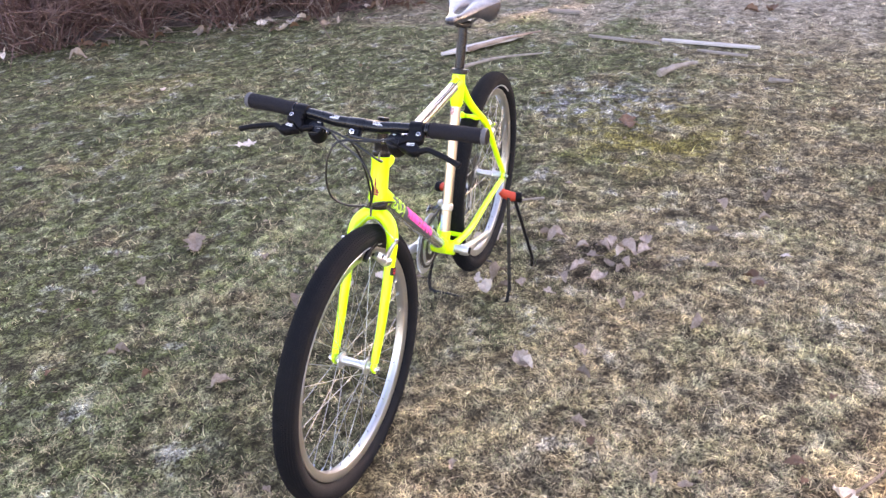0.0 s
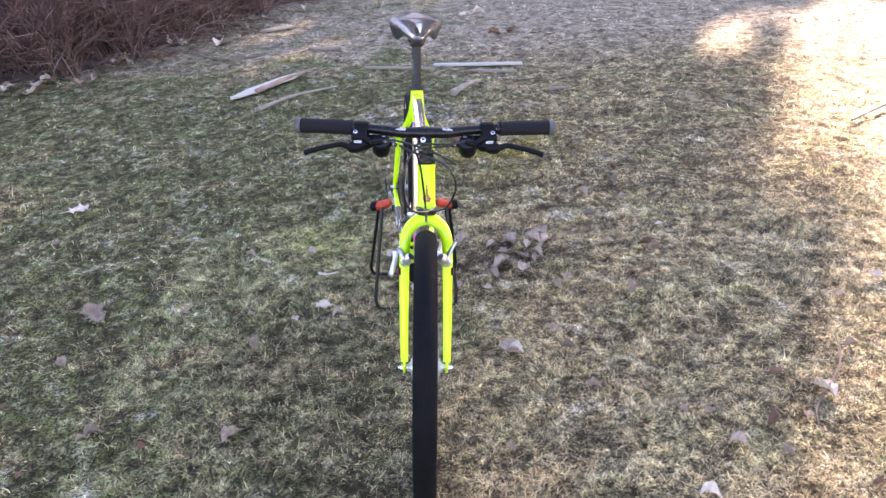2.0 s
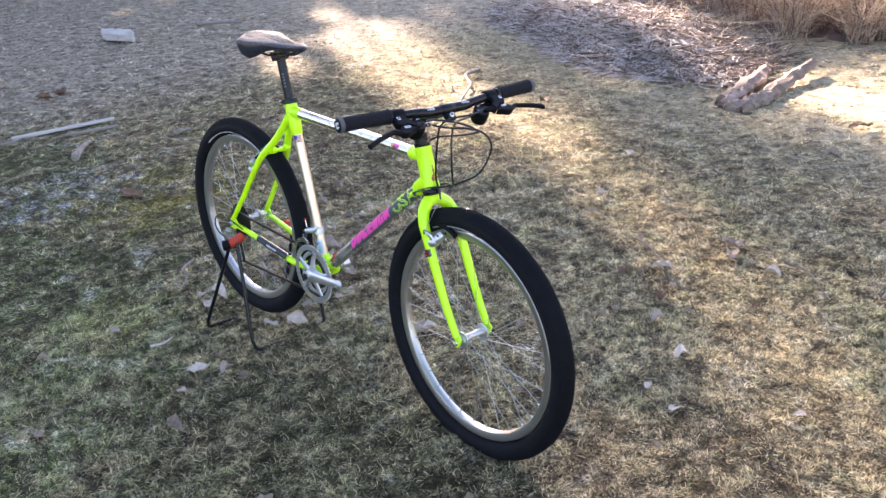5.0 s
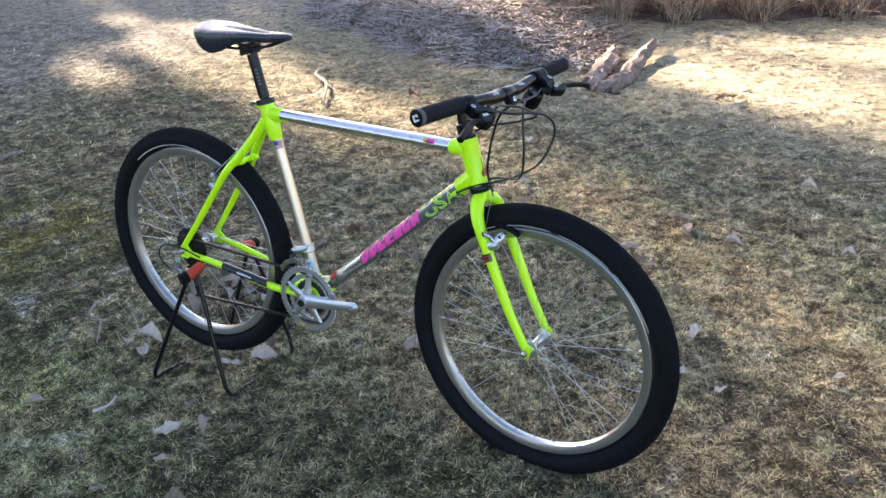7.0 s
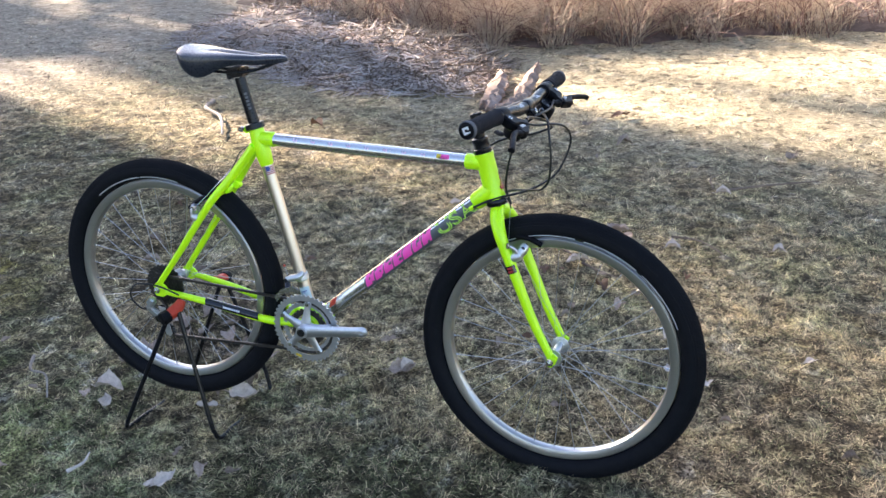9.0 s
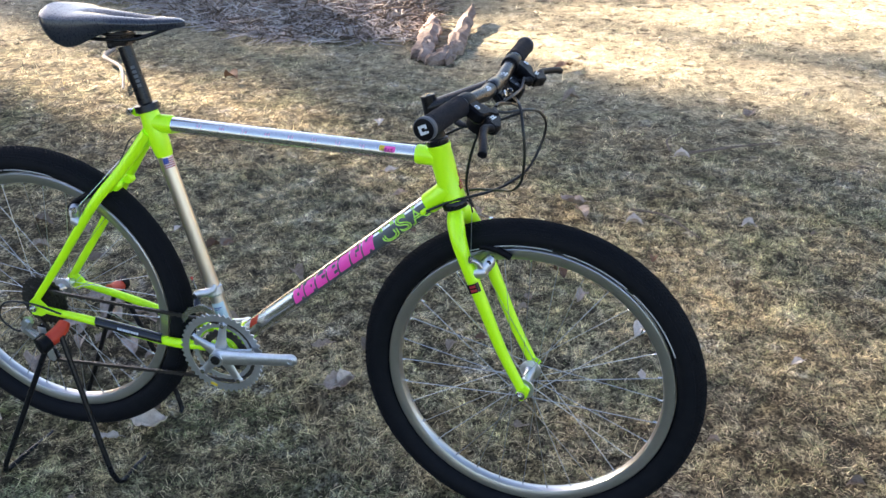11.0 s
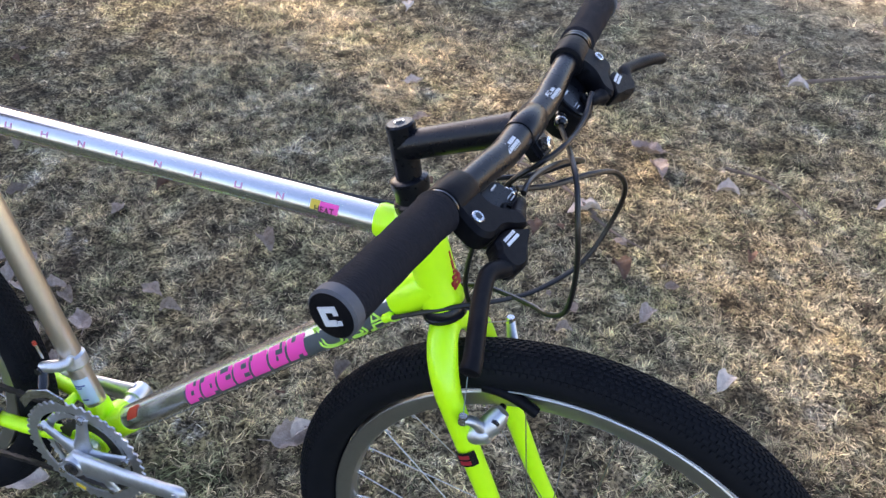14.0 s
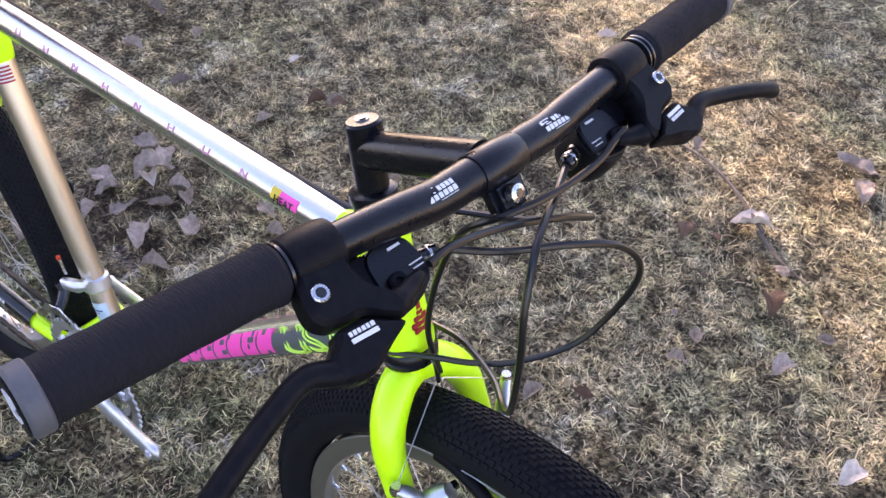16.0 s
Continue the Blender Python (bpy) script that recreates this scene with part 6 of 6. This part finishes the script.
def litter_bed(line, depth, name, label, mat):
    """A low uneven bed of soil and litter behind a line of the plan, with a ragged front edge."""
    rows = []
    for (x0, y0), (x1, y1) in zip(line[:-1], line[1:]):
        d = Vector((x1 - x0, y1 - y0, 0))
        nor = Vector((d.y, -d.x, 0)).normalized()
        steps = max(2, int(d.length / 0.12))
        for i in range(steps):
            p = Vector((x0, y0, 0)) + d * (i / steps)
            k = noise.noise(p * 1.7) * 0.16 + noise.noise(p * 6.0) * 0.07
            rows.append([p + nor * (o + k * f) + Vector((0, 0, z + 0.03 * noise.noise((p + nor * o) * 3.1))) for o, f, z in ((0.02, 1, -0.03), (0.07, 1, 0.010), (0.30, 0.6, 0.045), (0.8, 0.3, 0.09), (depth, 0, 0.10), (depth, 0, -0.05))])
    sh = Shape()
    for r in rows:
        sh.v += [tuple(p) for p in r]
    sh.f = [(i * 6 + j, i * 6 + j + 1, i * 6 + j + 7, i * 6 + j + 6) for i in range(len(rows) - 1) for j in range(5)]
    solid(name, sh, mat, label, "ground", kind="structure")


litter_bed(HEDGE, 3.2, "litter_bed", "dark soil and rotting leaves under the bramble thicket", LITTER)
strands("bramble_thicket", edge_roots(HEDGE, 2.4, 9500, 21), 1.25, 0.50, 0.0080, BRAMBLE, 22, "dense tangled red-brown leafless bramble thicket along the lawn", "bramble", 0.9)
strands("thicket_straw", edge_roots(HEDGE, 1.2, 2200, 23), 0.5, 0.8, 0.005, MATTED, 24, "pale dead stems caught in the thicket's foot", "dead stems", 1.2)
rg = random.Random(8)
for i in range(80):
    k = rg.randrange(len(HEDGE) - 1)
    u = rg.random()
    x = HEDGE[k][0] * (1 - u) + HEDGE[k + 1][0] * u + rg.uniform(-0.15, 0.5)
    y = HEDGE[k][1] * (1 - u) + HEDGE[k + 1][1] * u + rg.uniform(0.0, 0.5)
    leaf(x, y, rg.uniform(0.06, 0.13), rg.choice(("pale", "grey", "grey", "rust")), rg.randrange(4), rg.uniform(0, 360), 12)
BANK = [(-5.5, 7.4), (-3.6, 6.3), (-2.4, 5.6), (-1.5, 5.05), (-0.95, 5.25), (-0.3, 5.42), (0.35, 5.74), (1.45, 6.1), (4.0, 6.2), (6.5, 6.0)]
litter_bed(BANK[::-1], 2.6, "litter_bed", "dark soil and dead grass under the tall reeds", LITTER)
strands("dry_grass_bank", edge_roots(BANK[::-1], 2.4, 13000, 31), 0.75, 0.28, 0.0036, STRAW, 32, "tall dead straw-coloured grass along the lawn's edge", "dead grass", 0.7)
strands("bank_brambles", edge_roots(BANK[::-1], 2.2, 3500, 33), 0.9, 0.45, 0.005, BRAMBLE, 34, "brown bramble stems among the dead grass", "bramble", 0.9)


def heap(cx, cy, rx, ry, top, n, seed, turn=0.0):
    rg = np.random.default_rng(seed)
    a, d = rg.uniform(0, 2 * np.pi, n), np.sqrt(rg.uniform(0, 1, n))
    x, y = d * np.cos(a) * rx, d * np.sin(a) * ry
    c, s_ = math.cos(turn), math.sin(turn)
    return np.stack([cx + x * c - y * s_, cy + x * s_ + y * c, top * (1 - d ** 1.5) * rg.uniform(0.1, 1, n)], -1)


def mound(name, cx, cy, rx, ry, top, turn, label):
    """A low matted heap: rings of uneven height that run out into the grass."""
    sh = Shape()
    c, q = math.cos(turn), math.sin(turn)
    rings = []
    for i in range(13):
        d = i / 12
        row = []
        for j in range(56):
            a = 2 * math.pi * j / 56
            e = 1.06 - d + 0.10 * noise.noise(Vector((math.cos(a) * 1.6, math.sin(a) * 1.6, cx)))
            x, y = math.cos(a) * rx * max(e, 0.01), math.sin(a) * ry * max(e, 0.01)
            w = Vector((cx + x * c - y * q, cy + x * q + y * c, 0))
            w.z = -0.03 + top * (1 - max(0.0, 1 - d) ** 1.6) + 0.05 * d * noise.noise(w * 3.5) + 0.035 * noise.noise(w * 9.0)
            row.append(w)
        rings.append(row)
    solid(name, sh.rings(rings), MATTED, label, "brush pile", smooth=60)


mound("brush_mound", -2.20, 4.38, 1.05, 0.62, 0.24, -0.3, "matted heap of grey-brown dead grass and twigs")
mound("brush_mound", -3.45, 5.05, 1.20, 0.72, 0.30, -0.4, "matted heap of grey-brown dead grass further out")
LOOSE = [heap(-2.2, 4.35, 1.2, 0.75, 0.30, 4000, 41, -0.3), heap(-3.4, 5.0, 1.3, 0.8, 0.36, 3000, 42, -0.4), heap(-1.7, 3.75, 0.8, 0.3, 0.03, 900, 43)]
strands("brush_pile", np.concatenate(LOOSE), 0.19, 1.38, 0.0058, BRUSH, 44, "loose pale dead stems lying on the brush heap", "brush pile", 0.25, 0.30)
strands("brush_litter", np.concatenate([h[::2] + np.array([0.03, 0.05, 0.01]) for h in LOOSE]), 0.22, 1.35, 0.0070, TWIG, 51, "short brown twigs and bark bits on the brush heap", "brush litter", 0.3, 0.35)
strands("brush_reeds", np.concatenate([heap(-2.1, 4.4, 1.1, 0.65, 0.32, 900, 45), heap(-3.4, 5.1, 1.1, 0.7, 0.36, 700, 46)]), 0.36, 1.35, 0.0050, STRAW, 47, "pale dry reeds lying across the brush heap", "dead stems", 0.2, 0.3)

# ---- unseen trees, added towards the sun to shade the lawn ----
SIDE = Vector((0.444, 0.896, 0)).normalized()


def tree(u, v, tall, trunk_r, crown_low, crown_r, seed, clumps, size, label, shift=0.0):
    """Tapered trunk, limbs and an uneven crown of many small needle sprays; u across the sunlight, v towards the sun."""
    rg = random.Random(seed)
    o = SIDE * u + SUN_AZ * v
    t = thing("tree", label, "tree", Matrix.Translation((o.x, o.y, height(o.x, o.y) - 0.02)), "trees round the lawn")
    top = tall + 0.6
    pts = [Vector((0.015 * i * math.sin(seed + i), 0.015 * i * math.cos(2 * seed + i), top * i / 8)) for i in range(9)]
    part("trunk", Shape().tube(pts, [trunk_r * (1.2 if i == 0 else 1 - 0.09 * i) for i in range(9)], 12), TRUNK, t)
    mid = SIDE * shift
    for i in range(12):
        z = crown_low + (tall - crown_low) * (i + 0.5) / 12
        a = rg.uniform(0, 6.283)
        k = pts[0].lerp(pts[8], z / top)
        e = Vector((mid.x + crown_r * 0.8 * math.cos(a), mid.y + crown_r * 0.8 * math.sin(a), z + 0.1))
        part("limb", Shape().tube([k, k.lerp(e, 0.5) + Vector((0, 0, 0.1)), e], [trunk_r * 0.3, trunk_r * 0.18, 0.008], 6), TRUNK, t)
    g = np.random.default_rng(seed)
    n = clumps
    h = g.uniform(0, 1, n) ** 0.8
    a = g.uniform(0, 2 * np.pi, n)
    rad = crown_r * np.sqrt(g.uniform(0, 1, n)) * (1 - 0.5 * np.clip((h - 0.8) / 0.2, 0, 1)) * (1 + 0.08 * np.sin(9 * h * 6.283 + a))
    c = np.stack([mid.x + rad * np.cos(a), mid.y + rad * np.sin(a), crown_low + (tall - crown_low) * h], -1)
    w = size * g.uniform(0.6, 1.3, n)
    e1 = g.normal(0, 1, (n, 3))
    e1 /= np.linalg.norm(e1, axis=1)[:, None]
    e2 = np.cross(e1, g.normal(0, 1, (n, 3)))
    e2 /= np.linalg.norm(e2, axis=1)[:, None]
    vv = np.stack([c - e1 * w[:, None], c + e2 * w[:, None] * 0.5, c + e1 * w[:, None], c - e2 * w[:, None] * 0.5], 1).reshape(-1, 3)
    part("crown", joined("crown", vv, np.arange(n * 4).reshape(-1, 4), NEEDLE), NEEDLE, t)


# out of view; crowns, heights and gaps are set to shape the light patches
EVER = "unseen dark evergreen tree with low dense boughs"
BARE = "unseen tall slim tree with a bare trunk below thin boughs"
for i, (u, v) in enumerate(((-2.45, 29.0), (-6.9, 28.0), (-11.2, 29.0), (-15.5, 28.0))):
    tree(u, v, 18.5, 0.28, 0.3, 3.0, 51 + i, 8600, 0.30, EVER)
tree(-1.25, 33.0, 20.5, 0.24, 0.3, 1.35, 61, 4200, 0.22, EVER)
tree(0.42, 28.6, 9.9, 0.14, 0.2, 0.72, 60, 2900, 0.15, "unseen tall narrow evergreen bush")
tree(1.48, 28.8, 9.9, 0.14, 0.2, 0.66, 62, 2700, 0.15, "unseen tall narrow evergreen bush")
tree(1.18, 28.0, 12.62, 0.13, 11.35, 0.70, 55, 1300, 0.10, BARE, shift=-0.63)
tree(0.85, 28.2, 11.55, 0.09, 10.75, 0.45, 66, 800, 0.10, BARE, shift=-0.60)
tree(1.62, 30.4, 17.6, 0.05, 13.2, 0.50, 65, 520, 0.10, BARE)
tree(0.60, 30.0, 17.5, 0.07, 13.08, 0.72, 64, 2100, 0.10, BARE)
tree(2.30, 28.4, 18.0, 0.18, 0.4, 0.62, 54, 4800, 0.15, EVER)
tree(2.02, 27.6, 17.0, 0.05, 11.2, 0.34, 57, 1750, 0.10, BARE, shift=-0.42)
tree(2.10, 28.2, 11.3, 0.05, 9.8, 0.34, 63, 280, 0.10, BARE, shift=-0.50)
tree(3.60, 28.4, 11.4, 0.16, 0.3, 0.75, 58, 3800, 0.15, EVER)
tree(3.93, 28.0, 19.0, 0.12, 12.0, 1.15, 56, 4600, 0.10, BARE, shift=-0.25)
